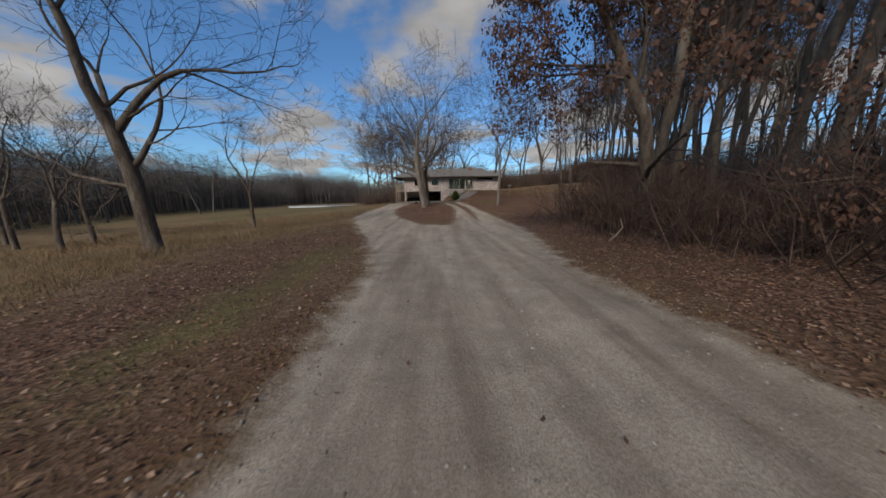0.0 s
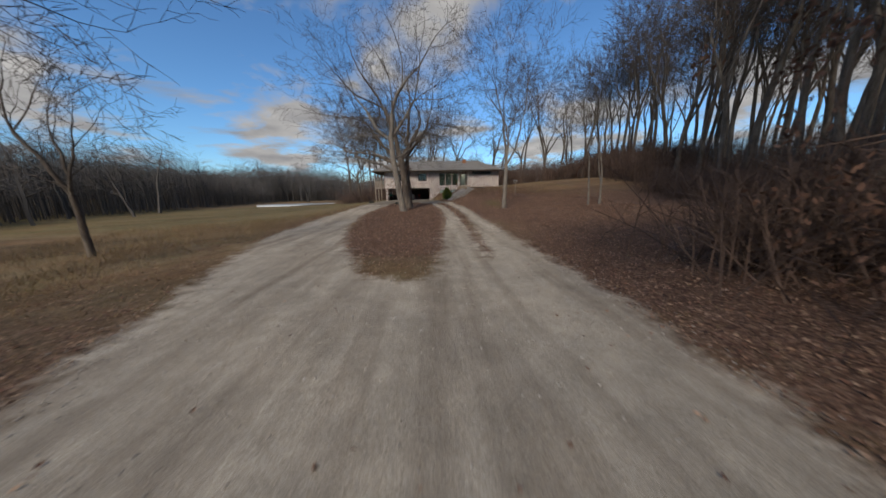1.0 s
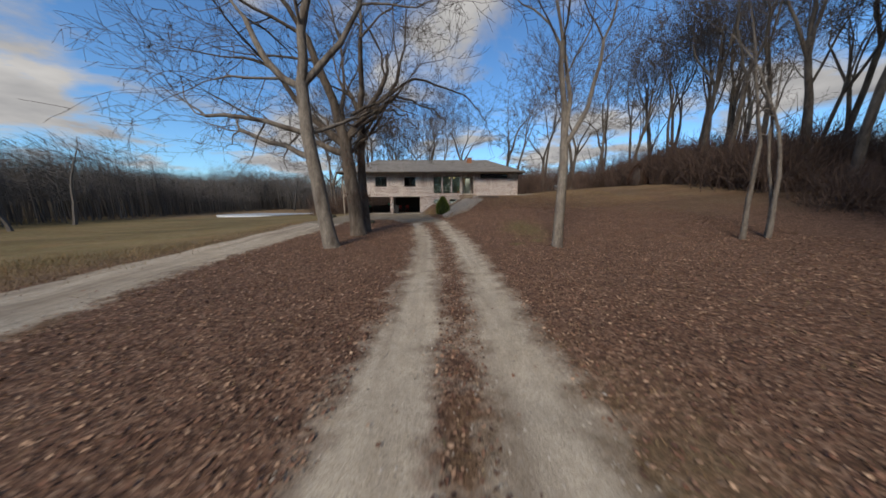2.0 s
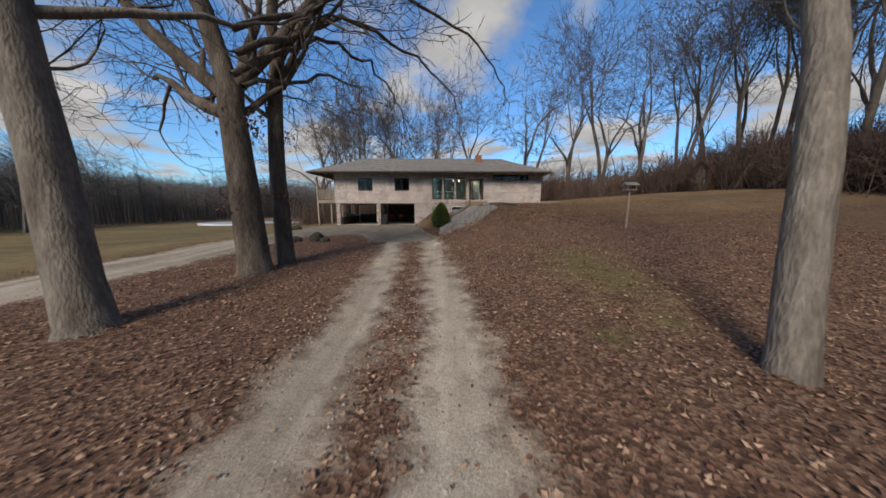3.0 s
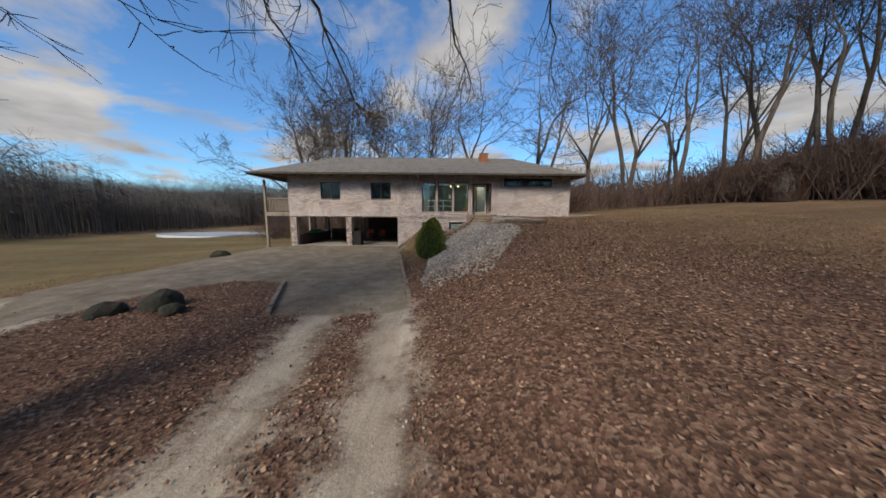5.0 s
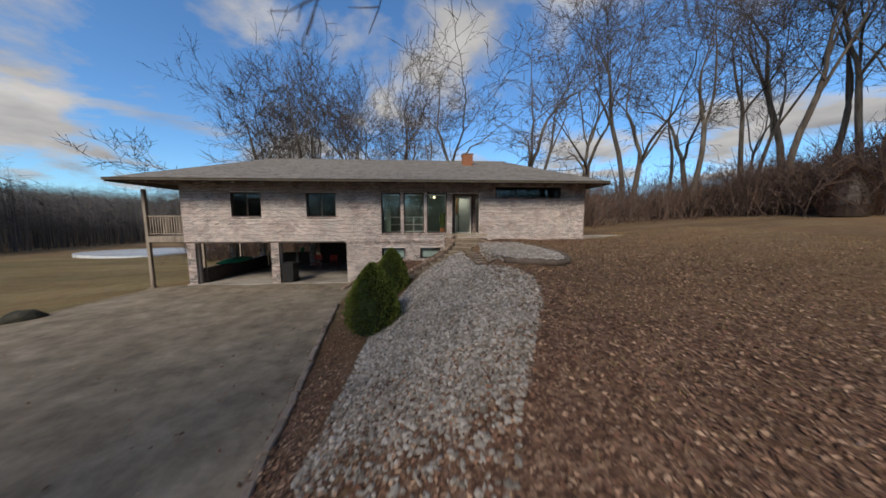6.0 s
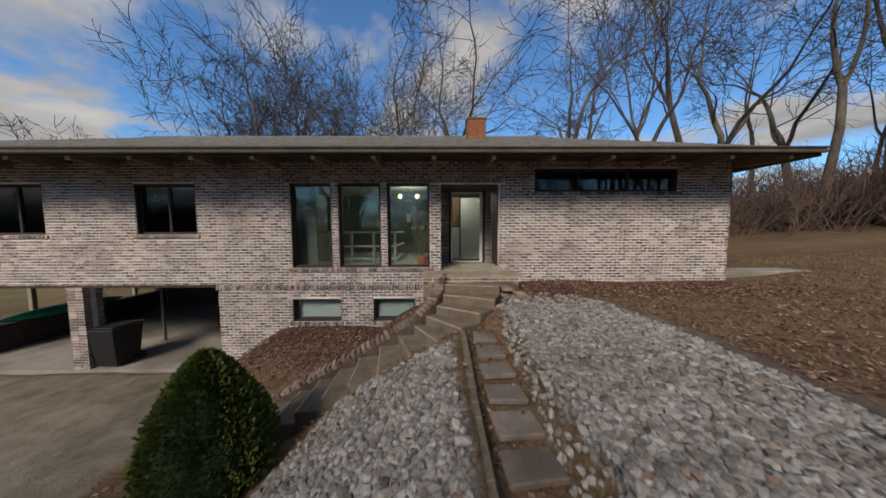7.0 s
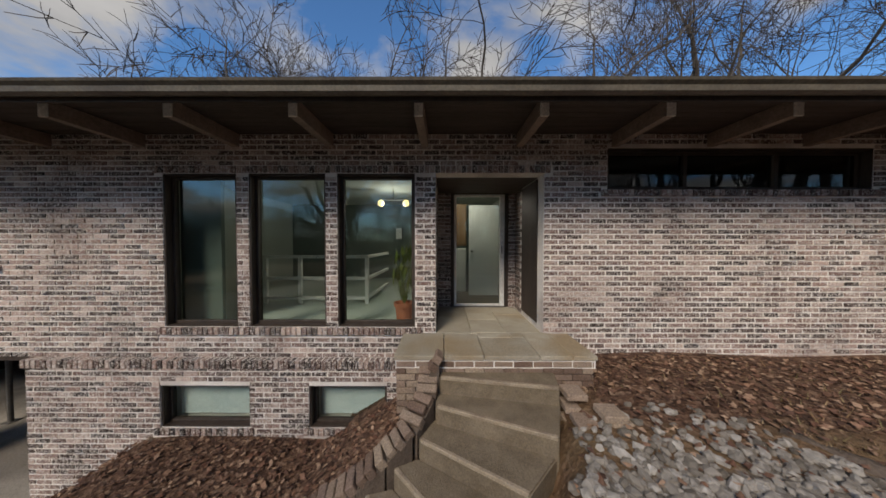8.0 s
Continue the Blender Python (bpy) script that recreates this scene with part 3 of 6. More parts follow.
for number, (name, label, category) in enumerate((("ground", "sloping lawn of dry winter grass and fallen brown leaves", "lawn"), ("road", "pale gravel drive with worn wheel tracks and grassy middle", "driveway"), ("pavement", "stained concrete apron before the carport", "driveway apron"))):
    rows_, cols_ = np.nonzero((zone == number) & ~hole)
    a = rows_ * COLS + cols_
    quads = np.stack([a, a + 1, a + COLS + 1, a + COLS], 1)
    used, idx = np.unique(quads, return_inverse=True)
    idx = idx.reshape(quads.shape)
    px, py, pz = XX.ravel()[used], YY.ravel()[used], ZZ.ravel()[used]
    me = bpy.data.meshes.new(name)
    me.from_pydata(np.stack([px, py, pz], 1).tolist(), [], idx.tolist())
    for key, fn in (("gravel", gravel_in), ("slab", slab_in), ("leafy", leafy), ("mossy", mossy), ("rocky", rocky)):
        layer = me.attributes.new(key, "FLOAT", "POINT")
        layer.data.foreach_set("value", np.clip(fn(px, py), -5, 5).astype(np.float32))
    me.polygons.foreach_set("use_smooth", [True] * len(me.polygons))
    me.materials.append(M_GROUND)
    tagged(new(name, me), label, category, kind="structure")


def gz(x, y):
    return float(ground_z(x, y))


# ---- the house ----
HX0, HX1, HD = -13.05, 6.83, 9.0
WALL_TOP, COURSE, LONG = 2.57, 0.0677, 0.205
FRONT_OPEN = [(-10.77, -9.37, 0.88, 2.06), (-7.25, -5.84, 0.88, 2.06), (-3.64, -2.68, 0.07, 2.07), (-2.52, -1.52, 0.07, 2.07), (-1.37, -0.36, 0.07, 2.07), (-0.09, 1.31, -0.02, 2.07), (2.12, 5.52, 1.86, 2.39)]
LOW_OPEN = [(-3.63, -2.47, -1.21, -0.66), (-1.71, -0.71, -1.21, -0.66)]


def pierced(x0, x1, y0, y1, z0, z1, openings):
    """A slab of wall with openings that go through it."""
    b = Build()
    xs = sorted({x0, x1, *(v for o in openings for v in o[:2])})
    for a, c in zip(xs[:-1], xs[1:]):
        cuts = sorted((o[2], o[3]) for o in openings if o[0] < c - 1e-6 and o[1] > a + 1e-6)
        z = z0
        for lo, hi in cuts:
            if lo > z + 1e-6:
                b.box(a, c, y0, y1, z, lo)
            z = hi
        if z < z1 - 1e-6:
            b.box(a, c, y0, y1, z, z1)
    return b


wall_front = part("wall_front", pierced(HX0, HX1, 0.012, 0.24, -0.33, WALL_TOP, FRONT_OPEN), M_MORTAR)
tagged(wall_front, "long wall of pinkish grey whitewashed brick", "wall", kind="structure")
wall_base = part("wall_base", pierced(-5.36, HX1, -0.088, 0.24, -2.7, -0.334, LOW_OPEN), M_MORTAR)
tagged(wall_base, "lower brick wall that stands slightly proud", "wall", kind="structure")

loose, laid = [], Build()
laid_low = Build()


def lay(build, x0, x1, z0, z1, openings, face, keep=None):
    """Courses of brick on a wall that faces -y, clipped round the openings."""
    rng = random.Random(11)
    z, row = z0, 0
    while z < z1 - 0.02:
        top = min(z + COURSE - 0.018, z1)
        spans = [(x0, x1)]
        for o in openings:
            if o[2] < top - 0.005 and o[3] > z + 0.005:
                spans = [q for a, c in spans for q in ((a, min(c, o[0])), (max(a, o[1]), c)) if q[1] - q[0] > 0.02]
        for a, c in spans:
            x = math.floor((a - x0) / LONG) * LONG + x0 - (LONG / 2 if row % 2 else 0)
            while x < c:
                l_, r_ = max(x, a) + 0.004, min(x + LONG - 0.017, c - 0.002)
                if r_ - l_ > 0.025:
                    out = face - 0.004 - rng.random() * 0.007
                    if keep and keep(l_, z):
                        loose.append((l_, r_, out, z, top))
                    else:
                        j = [rng.uniform(-0.0025, 0.0025) for _ in range(4)]
                        p = [(l_ + j[0], out, z + j[1]), (r_ + j[2], out, z + j[3]), (r_ + j[1], out, top + j[2]), (l_ + j[3], out, top + j[0]),
                             (l_, face + 0.02, z), (r_, face + 0.02, z), (r_, face + 0.02, top), (l_, face + 0.02, top)]
                        build.add(p, [(0, 1, 2, 3), (4, 5, 1, 0), (5, 6, 2, 1), (6, 7, 3, 2), (7, 4, 0, 3)])
                x += LONG
        z += COURSE
        row += 1


# a course of upright bricks over the windows and door, and sloping sills below
BANDS = [(-3.75, 1.42, 2.07, 2.17), (-10.85, -9.29, 0.79, 0.88), (-7.33, -5.76, 0.79, 0.88), (-3.72, -0.30, -0.03, 0.07), (2.04, 5.6, 1.77, 1.86)]
lay(laid, HX0, HX1, -0.33, WALL_TOP, FRONT_OPEN + BANDS, 0.012, lambda x, z: 1.3 < x < 3.9 and 0.12 < z < 1.65)
LOW_BANDS = [(-3.7, -2.4, -1.31, -1.21), (-1.78, -0.66, -1.31, -1.21), (-5.4, HX1, -0.44, -0.33)]
lay(laid_low, -5.36, HX1, -2.7, -0.44, LOW_OPEN + LOW_BANDS, -0.088)
rng = random.Random(5)
for x0, x1, z0, z1 in BANDS:
    x = x0
    while x < x1 - 0.03:
        out = 0.0 - rng.random() * 0.008 - (0.03 if z1 < 1.9 and z1 != 2.17 else 0)
        laid.soft(x, x + 0.058, out, 0.06, z0 + 0.005, z1 - 0.005, 0.004)
        x += 0.0677
for x0, x1, z0, z1 in LOW_BANDS:
    x = x0
    while x < x1 - 0.03:
        out = -0.105 - rng.random() * 0.01
        laid_low.soft(x, x + 0.058, out, 0.05 if z1 < -1 else 0.005, z0 + 0.004, z1 - 0.002, 0.006)
        x += 0.0677
tagged(part("brickwork", laid, M_BRICK, wall_front), kind="stuff")
tagged(part("brickwork", laid_low, M_BRICK, wall_base), kind="stuff")

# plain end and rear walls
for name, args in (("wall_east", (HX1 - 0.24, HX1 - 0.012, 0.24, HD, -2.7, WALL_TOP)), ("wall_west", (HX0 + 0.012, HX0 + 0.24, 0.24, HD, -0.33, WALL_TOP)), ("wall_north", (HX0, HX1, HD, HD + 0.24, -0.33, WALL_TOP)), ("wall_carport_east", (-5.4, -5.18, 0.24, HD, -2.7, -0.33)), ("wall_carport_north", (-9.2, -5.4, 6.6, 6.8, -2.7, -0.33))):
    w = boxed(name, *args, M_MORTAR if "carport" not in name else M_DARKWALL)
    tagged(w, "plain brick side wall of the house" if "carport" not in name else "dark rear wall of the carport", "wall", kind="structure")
side = Build()
z, row = -0.5, 0
while z < WALL_TOP - 0.03:
    for x_face, sgn in ((HX1 - 0.012, 1), (HX0 + 0.012, -1)):
        y = 0.0 - (LONG / 2 if row % 2 else 0)
        while y < HD:
            a, c = max(y, 0.0), min(y + LONG - 0.011, HD)
            if c - a > 0.03 and (sgn > 0 or z > -0.33):
                o = x_face + sgn * (0.004 + rng.random() * 0.006)
                side.box(min(o, x_face - sgn * 0.02), max(o, x_face - sgn * 0.02), a, c, z, min(z + COURSE - 0.011, WALL_TOP))
            y += LONG
    z += COURSE
    row += 1
tagged(part("brickwork", side, M_BRICK, wall_front), kind="stuff")
slab = boxed("floor", HX0 + 0.24, HX1 - 0.24, 0.24, HD, -0.32, -0.06, M_DARKWALL)
tagged(slab, "main floor slab over the carport", "floor", kind="structure")
ceil = boxed("ceiling", HX0 + 0.24, HX1 - 0.24, 0.24, HD, 2.45, 2.55, M_WALLIN)
tagged(ceil, "plain plaster ceiling of the rooms", "ceiling", kind="structure")

# hip roof with shingles, gutters, soffit and rafters
roof = thing("roof", "low hipped roof of weathered grey shingles", "roof", kind="structure")
EX0, EX1, EY0, EY1, EZ = -15.03, 7.3, -1.13, 10.3, 2.525
RX0, RX1, RY, RZ = -11.5, 3.9, 4.4, 4.55
deck = Build()
t_ = 0.07
corner = [(EX0, EY0, EZ), (EX1, EY0, EZ), (EX1, EY1, EZ), (EX0, EY1, EZ), (RX0, RY, RZ), (RX1, RY, RZ)]
deck.add(corner + [(x, y, z - t_) for x, y, z in corner], [(0, 1, 5, 4), (1, 2, 5), (2, 3, 4, 5), (3, 0, 4), (7, 6, 10, 11), (8, 7, 11), (9, 8, 11, 10), (6, 9, 10), (0, 6, 7, 1), (1, 7, 8, 2), (2, 8, 9, 3), (3, 9, 6, 0)])
part("roof_deck", deck, M_SOFFIT, roof)
tiles = Build()
n_rows = 38
for k in range(n_rows):
    f0, f1 = k / n_rows, (k + 1.15) / n_rows
    def at(f, side_):
        f = min(f, 1.0)
        y = EY0 + (RY - EY0) * f if side_ < 1 else EY1 + (RY - EY1) * f
        return EX0 + (RX0 - EX0) * f, EX1 + (RX1 - EX1) * f, y, EZ + (RZ - EZ) * f
    for side_ in (0, 1):
        a0, b0, y0, z0 = at(f0, side_)
        a1, b1, y1, z1 = at(f1, side_)
        n_t = 60
        for i in range(n_t):
            u0, u1 = i / n_t, (i + 0.985) / n_t
            h = 0.016 + rng.random() * 0.008
            q = [(a0 + (b0 - a0) * u0, y0, z0 + h), (a0 + (b0 - a0) * u1, y0, z0 + h), (a1 + (b1 - a1) * u1, y1, z1 + 0.004), (a1 + (b1 - a1) * u0, y1, z1 + 0.004)]
            q += [(x, y, z - h) for x, y, z in q[:2]]
            tiles.add(q, [(0, 1, 2, 3) if side_ == 0 else (3, 2, 1, 0), (4, 5, 1, 0)])
    for x_e, x_r, sgn in ((EX0, RX0, -1), (EX1, RX1, 1)):
        x0, x1 = x_e + (x_r - x_e) * f0, x_e + (x_r - x_e) * min(f1, 1)
        z0, z1 = EZ + (RZ - EZ) * f0, EZ + (RZ - EZ) * min(f1, 1)
        ya, yb = EY0 + (RY - EY0) * f0, EY1 + (RY - EY1) * f0
        yc, yd = EY0 + (RY - EY0) * min(f1, 1), EY1 + (RY - EY1) * min(f1, 1)
        for i in range(24):
            u0, u1 = i / 24, (i + 0.98) / 24
            tiles.add([(x0, ya + (yb - ya) * u0, z0 + 0.02), (x0, ya + (yb - ya) * u1, z0 + 0.02), (x1, yc + (yd - yc) * u1, z1 + 0.004), (x1, yc + (yd - yc) * u0, z1 + 0.004)], [(0, 1, 2, 3)])
tagged(part("shingles", tiles, M_SHINGLE, roof, "weathered grey asphalt shingles"), kind="stuff")
ridge = Build()
ridge.tube([Vector((RX0, RY, RZ + 0.01)), Vector((RX1, RY, RZ + 0.01))], [0.06, 0.06], 8)
part("ridge_cap", ridge, M_SHINGLE, roof)
for name, y in (("gutter", EY0), ("gutter", EY1)):
    g = Build()
    s_ = -1 if y < 0 else 1
    prof = [(0.0, 0.0), (0.0, -0.13), (0.05, -0.15), (0.09, -0.13), (0.10, -0.075), (0.068, -0.058), (0.105, -0.024), (0.115, 0.005), (0.10, 0.005), (0.09, -0.02)]
    vs = [(x, y + s_ * a, EZ + 0.01 + c * 0.74) for x in (EX0 - 0.02, EX1 + 0.02) for a, c in prof]
    g.add(vs, [(i, (i + 1) % 10, 10 + (i + 1) % 10, 10 + i) for i in range(10)] + [tuple(range(10)), tuple(range(19, 9, -1))])
    part(name, g, M_GUTTER, roof, "tan painted metal gutter")
for x in (EX0, EX1):
    boxed("fascia", x - 0.02, x + 0.02, EY0, EY1, EZ - 0.15, EZ + 0.02, M_GUTTER, roof)
boxed("fascia", EX0, EX1, EY0 + 0.004, EY0 + 0.03, EZ - 0.125, EZ - 0.02, M_BROWN, roof, "dark stained fascia board")
sof = Build()
for i in range(7):
    y0 = -0.78 + i * 0.113
    sof.box(HX0 - 1.6, HX1 + 0.5, y0, y0 + 0.107, 2.572, 2.59)
for i in range(14):
    sof.box(HX0 - 1.6 + i * 0.113, HX0 - 1.6 + i * 0.113 + 0.107, 0.012, HD, 2.572, 2.59)
part("soffit", sof, M_SOFFIT, roof, "dark brown soffit boards")
k = -12
while True:
    x = -0.23 + 1.22 * k
    k += 1
    if x > HX1 + 0.3:
        break
    if x < HX0 - 1.4:
        continue
    r = boxed("rafter", x - 0.045, x + 0.045, -0.84, 0.012, 2.405, 2.57, M_BEAM, roof, c=0.004)
    # end cap: the sun on the rafter tip is put into its whitish colour
    e = Build()
    e.soft(x - 0.042, x + 0.042, -0.862, -0.8405, 2.396, 2.565, 0.006)
    part("rafter_end", e, M_BEAMEND, r, "pale rafter end, sunlight painted into its colour")
for x0, y0, x1, y1 in ((HX1, 0.0, EX1 - 0.15, -0.75), (HX0, 0.0, HX0 - 1.3, -0.8)):
    h = Build()
    m = Matrix.Translation((x0, y0, 2.405)) @ pose(0, 0, 0, 0, 0, math.degrees(math.atan2(y1 - y0, x1 - x0)))
    h.soft(0.02, math.hypot(x1 - x0, y1 - y0), -0.045, 0.045, 0, 0.165, 0.004, m)
    part("hip_rafter", h, M_BEAM, roof)

chimney = thing("chimney", "small orange brick chimney above the ridge", "chimney")
c_ = Build()
for i in range(13):
    zc = 3.78 + i * 0.068
    sh = 0.05 if i % 2 else 0.0
    for j in range(3):
        for y0 in (2.9, 3.4):
            c_.soft(0.82 + j * 0.2 + sh * 0.5, 1.01 + j * 0.2 + sh * 0.5, y0, y0 + 0.1, zc, zc + 0.058, 0.004)
    for xs in (0.82, 1.36):
        for j in range(2):
            c_.soft(xs, xs + 0.09, 3.005 + j * 0.2, 3.195 + j * 0.2, zc, zc + 0.058, 0.004)
part("shaft", c_, M_CHIM, chimney, "orange brick shaft")
boxed("lining", 0.9, 1.36, 2.99, 3.42, 3.75, 4.645, M_BROWN, chimney)
boxed("crown", 0.79, 1.48, 2.87, 3.53, 4.664, 4.724, M_CONC, chimney, c=0.01)


def window(number, x0, x1, z0, z1, label, bars=(), depth=0.11, glass=M_GLASS, wood=M_BROWN, w=0.055, y=0.0):
    win = thing("window_%d" % number, label, "window", kind="structure")
    ya, yb = y + depth, y + depth + 0.07
    fr = Build()
    fr.soft(x0, x0 + w, ya, yb, z0, z1, 0.004), fr.soft(x1 - w, x1, ya, yb, z0, z1, 0.004)
    fr.soft(x0 + w, x1 - w, ya, yb, z1 - w, z1, 0.004), fr.soft(x0 + w, x1 - w, ya - 0.012, yb, z0, z0 + w, 0.004)
    frame_ = part("window_frame", fr, wood, win, "dark brown frame")
    lip = y + 0.018
    for args in ((x0, x0 + 0.02, lip, ya, z0, z1), (x1 - 0.02, x1, lip, ya, z0, z1), (x0 + 0.02, x1 - 0.02, lip, ya, z1 - 0.02, z1), (x0 + 0.02, x1 - 0.02, lip, ya - 0.012, z0, z0 + 0.02)):
        boxed("casing", *args, wood, frame_)
    xs = [x0 + w, *bars, x1 - w]
    for b in bars:
        boxed("mullion", b - 0.028, b + 0.028, ya - 0.004, yb, z0 + w, z1 - w, wood, frame_, c=0.004)
    for a, c in zip(xs[:-1], xs[1:]):
        p = boxed("pane", a, c, ya + 0.03, ya + 0.036, z0 + w, z1 - w, glass, frame_)
        p.visible_shadow = False
    return win


for i, o in enumerate(FRONT_OPEN[2:5]):
    window(i + 1, *o, "tall fixed window pane in a dark wood frame")
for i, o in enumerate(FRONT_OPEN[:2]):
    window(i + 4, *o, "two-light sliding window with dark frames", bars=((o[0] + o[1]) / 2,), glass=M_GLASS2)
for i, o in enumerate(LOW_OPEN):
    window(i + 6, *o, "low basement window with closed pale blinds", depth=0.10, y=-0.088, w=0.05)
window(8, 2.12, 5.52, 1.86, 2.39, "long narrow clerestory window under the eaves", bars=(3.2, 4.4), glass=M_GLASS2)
for i, (x0, x1, z0, z1) in enumerate(LOW_OPEN):
    bl = thing("window_blind", "pale blue-grey horizontal slat blind, closed", "blind", group="basement blinds")
    n_s = 11
    for k in range(n_s):
        zz = z0 + 0.05 + (z1 - z0 - 0.1) * k / n_s
        s_ = Build()
        s_.box(x0 + 0.05, x1 - 0.05, -0.022, 0.022, -0.0015, 0.0015, Matrix.Translation((0, 0.15, zz + 0.02)) @ pose(0, 0, 0, 50))
        part("slat", s_, M_BLIND, bl)
    boxed("head_rail", x0 + 0.05, x1 - 0.05, 0.13, 0.17, z1 - 0.08, z1 - 0.05, M_BLIND, bl)
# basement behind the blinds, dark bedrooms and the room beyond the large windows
# basement wall and partitions 2, 3, 5, 6: room dimness put into their colour
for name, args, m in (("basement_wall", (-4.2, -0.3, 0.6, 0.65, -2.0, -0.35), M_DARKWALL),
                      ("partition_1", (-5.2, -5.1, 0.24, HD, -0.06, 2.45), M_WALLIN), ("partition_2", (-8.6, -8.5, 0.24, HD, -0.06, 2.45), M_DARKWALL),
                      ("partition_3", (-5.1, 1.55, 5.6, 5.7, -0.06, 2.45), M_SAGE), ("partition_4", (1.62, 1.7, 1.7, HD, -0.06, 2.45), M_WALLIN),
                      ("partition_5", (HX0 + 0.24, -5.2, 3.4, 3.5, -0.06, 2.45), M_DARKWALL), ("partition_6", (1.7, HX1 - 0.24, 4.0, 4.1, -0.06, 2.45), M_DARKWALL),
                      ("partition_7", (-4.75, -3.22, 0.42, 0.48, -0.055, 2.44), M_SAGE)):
    tagged(boxed(name, *args, m), "plain interior partition, dark ones with the room dimness in their colour", "wall", kind="structure")
tagged(boxed("carpet", -5.1, -0.35, 0.24, 5.6, -0.06, -0.02, M_CARPET), "pale green-grey carpet inside the windows", "carpet", kind="structure")
tagged(boxed("hall_floor", -0.3, 1.6, 1.62, 5.6, -0.06, -0.02, M_DARKFLOOR), "dark hall floor beyond the front door", "floor", kind="structure")

# recessed porch
porch = thing("porch", "recessed brick entry porch beside the tall windows", "porch", kind="structure")
rb = Build()
rb.box(-0.34, -0.104, 0.24, 1.5, -0.1, 2.45)
rb.box(1.325, 1.56, 0.24, 1.5, -0.1, 2.45)
rb.box(-0.104, 0.14, 1.45, 1.62, -0.1, 2.45), rb.box(1.19, 1.325, 1.45, 1.62, -0.1, 2.45), rb.box(0.14, 1.19, 1.45, 1.62, 2.12, 2.45)
part("recess_wall", rb, M_MORTAR, porch)
rw = Build()
z, row = 0.0, 0
while z < 2.07 - 0.03:
    t = z + COURSE - 0.011
    off = LONG / 2 if row % 2 else 0
    y = 0.02 - off
    while y < 1.44:
        a, c = max(y, 0.03), min(y + LONG - 0.011, 1.44)
        if c - a > 0.03:
            rw.box(-0.11, -0.097 + rng.random() * 0.006, a, c, z, t)
            if a > 1.02 or c < 0.18:
                rw.box(1.317 - rng.random() * 0.006, 1.33, a, c, z, t)
        y += LONG
    for x0, x1 in ((-0.10, 0.14), (1.19, 1.32)):
        if row % 2:
            rw.box(x0, x1, 1.44 - rng.random() * 0.005, 1.46, z, t)
        else:
            rw.box(x0, (x0 + x1) / 2 - 0.005, 1.44 - rng.random() * 0.005, 1.46, z, t), rw.box((x0 + x1) / 2 + 0.005, x1, 1.44 - rng.random() * 0.005, 1.46, z, t)
    z += COURSE
    row += 1
x = 0.14
while x < 1.18:
    rw.box(x, x + 0.056, 1.438, 1.46, 2.13, 2.32)
    x += 0.0677
tagged(part("recess_brickwork", rw, M_BRICK, porch), kind="stuff")
boxed("recess_ceiling", -0.09, 1.31, 0.242, 1.45, 2.07, 2.11, M_SOFFIT, porch)
boxed("side_light", 1.30, 1.328, 0.24, 0.98, 0.06, 2.05, M_BROWN, porch, "tall dark brown side panel", c=0.005)
stones = [(-0.51, 0.02, -0.72, 0.0), (0.02, 0.44, -0.72, -0.03), (0.44, 1.02, -0.72, -0.16), (1.02, 1.36, -0.72, 0.02), (1.36, 1.62, -0.72, 0.0), (0.44, 0.86, -0.16, 0.02), (0.86, 1.02, -0.16, 0.02),
          (-0.09, 0.38, 0.0, 0.75), (0.38, 0.84, 0.02, 0.62), (0.84, 1.3, 0.02, 0.9), (-0.09, 0.38, 0.75, 1.44), (0.38, 0.84, 0.62, 1.44), (0.84, 1.3, 0.9, 1.44)]
boxed("bedding", -0.49, 1.60, -0.70, -0.09, -0.14, -0.05, M_MORTAR, porch)
boxed("recess_bed", -0.09, 1.31, 0.0, 1.45, -0.14, -0.05, M_MORTAR, porch)
for x0, x1, y0, y1 in stones:
    boxed("flagstone", x0 + 0.004, x1 - 0.004, y0 + 0.004, y1 - 0.004, -0.05, rng.uniform(-0.004, 0.0), M_FLAG, porch, c=0.006)
for row in range(8):
    x = -0.48 - (0.1 if row % 2 else 0)
    while x < 1.58:
        a, c = max(x, -0.48), min(x + 0.195, 1.58)
        boxed("brick", a, c, -0.70 - rng.random() * 0.008, -0.62, -0.126 - row * 0.07, -0.066 - row * 0.07, M_OLDBRICK, porch, c=0.004)
        x += 0.205
boxed("riser_core", -0.46, 1.56, -0.685, -0.09, -0.9, -0.141, M_DIRT, porch)

door_1 = thing("door_1", "glazed storm door in a white frame, hall beyond", "door", kind="structure")
fr = Build()
fr.soft(0.14, 0.20, 1.43, 1.56, 0.0, 2.12, 0.005), fr.soft(1.13, 1.19, 1.43, 1.56, 0.0, 2.12, 0.005), fr.soft(0.20, 1.13, 1.43, 1.56, 2.06, 2.12, 0.005)
part("door_frame", fr, M_BROWN, door_1, "dark outer frame")
lf = Build()
lf.soft(0.205, 0.245, 1.46, 1.50, 0.01, 2.055, 0.005), lf.soft(1.04, 1.125, 1.46, 1.50, 0.01, 2.055, 0.005), lf.soft(0.245, 1.04, 1.46, 1.50, 2.01, 2.055, 0.005), lf.soft(0.245, 1.04, 1.46, 1.50, 0.01, 0.05, 0.005)
leaf_ = part("door_leaf", lf, M_WHITE, door_1, "white aluminium storm door")
boxed("pane", 0.245, 1.04, 1.478, 1.484, 0.05, 2.01, M_GLASS, leaf_).visible_shadow = False
hd = Build()
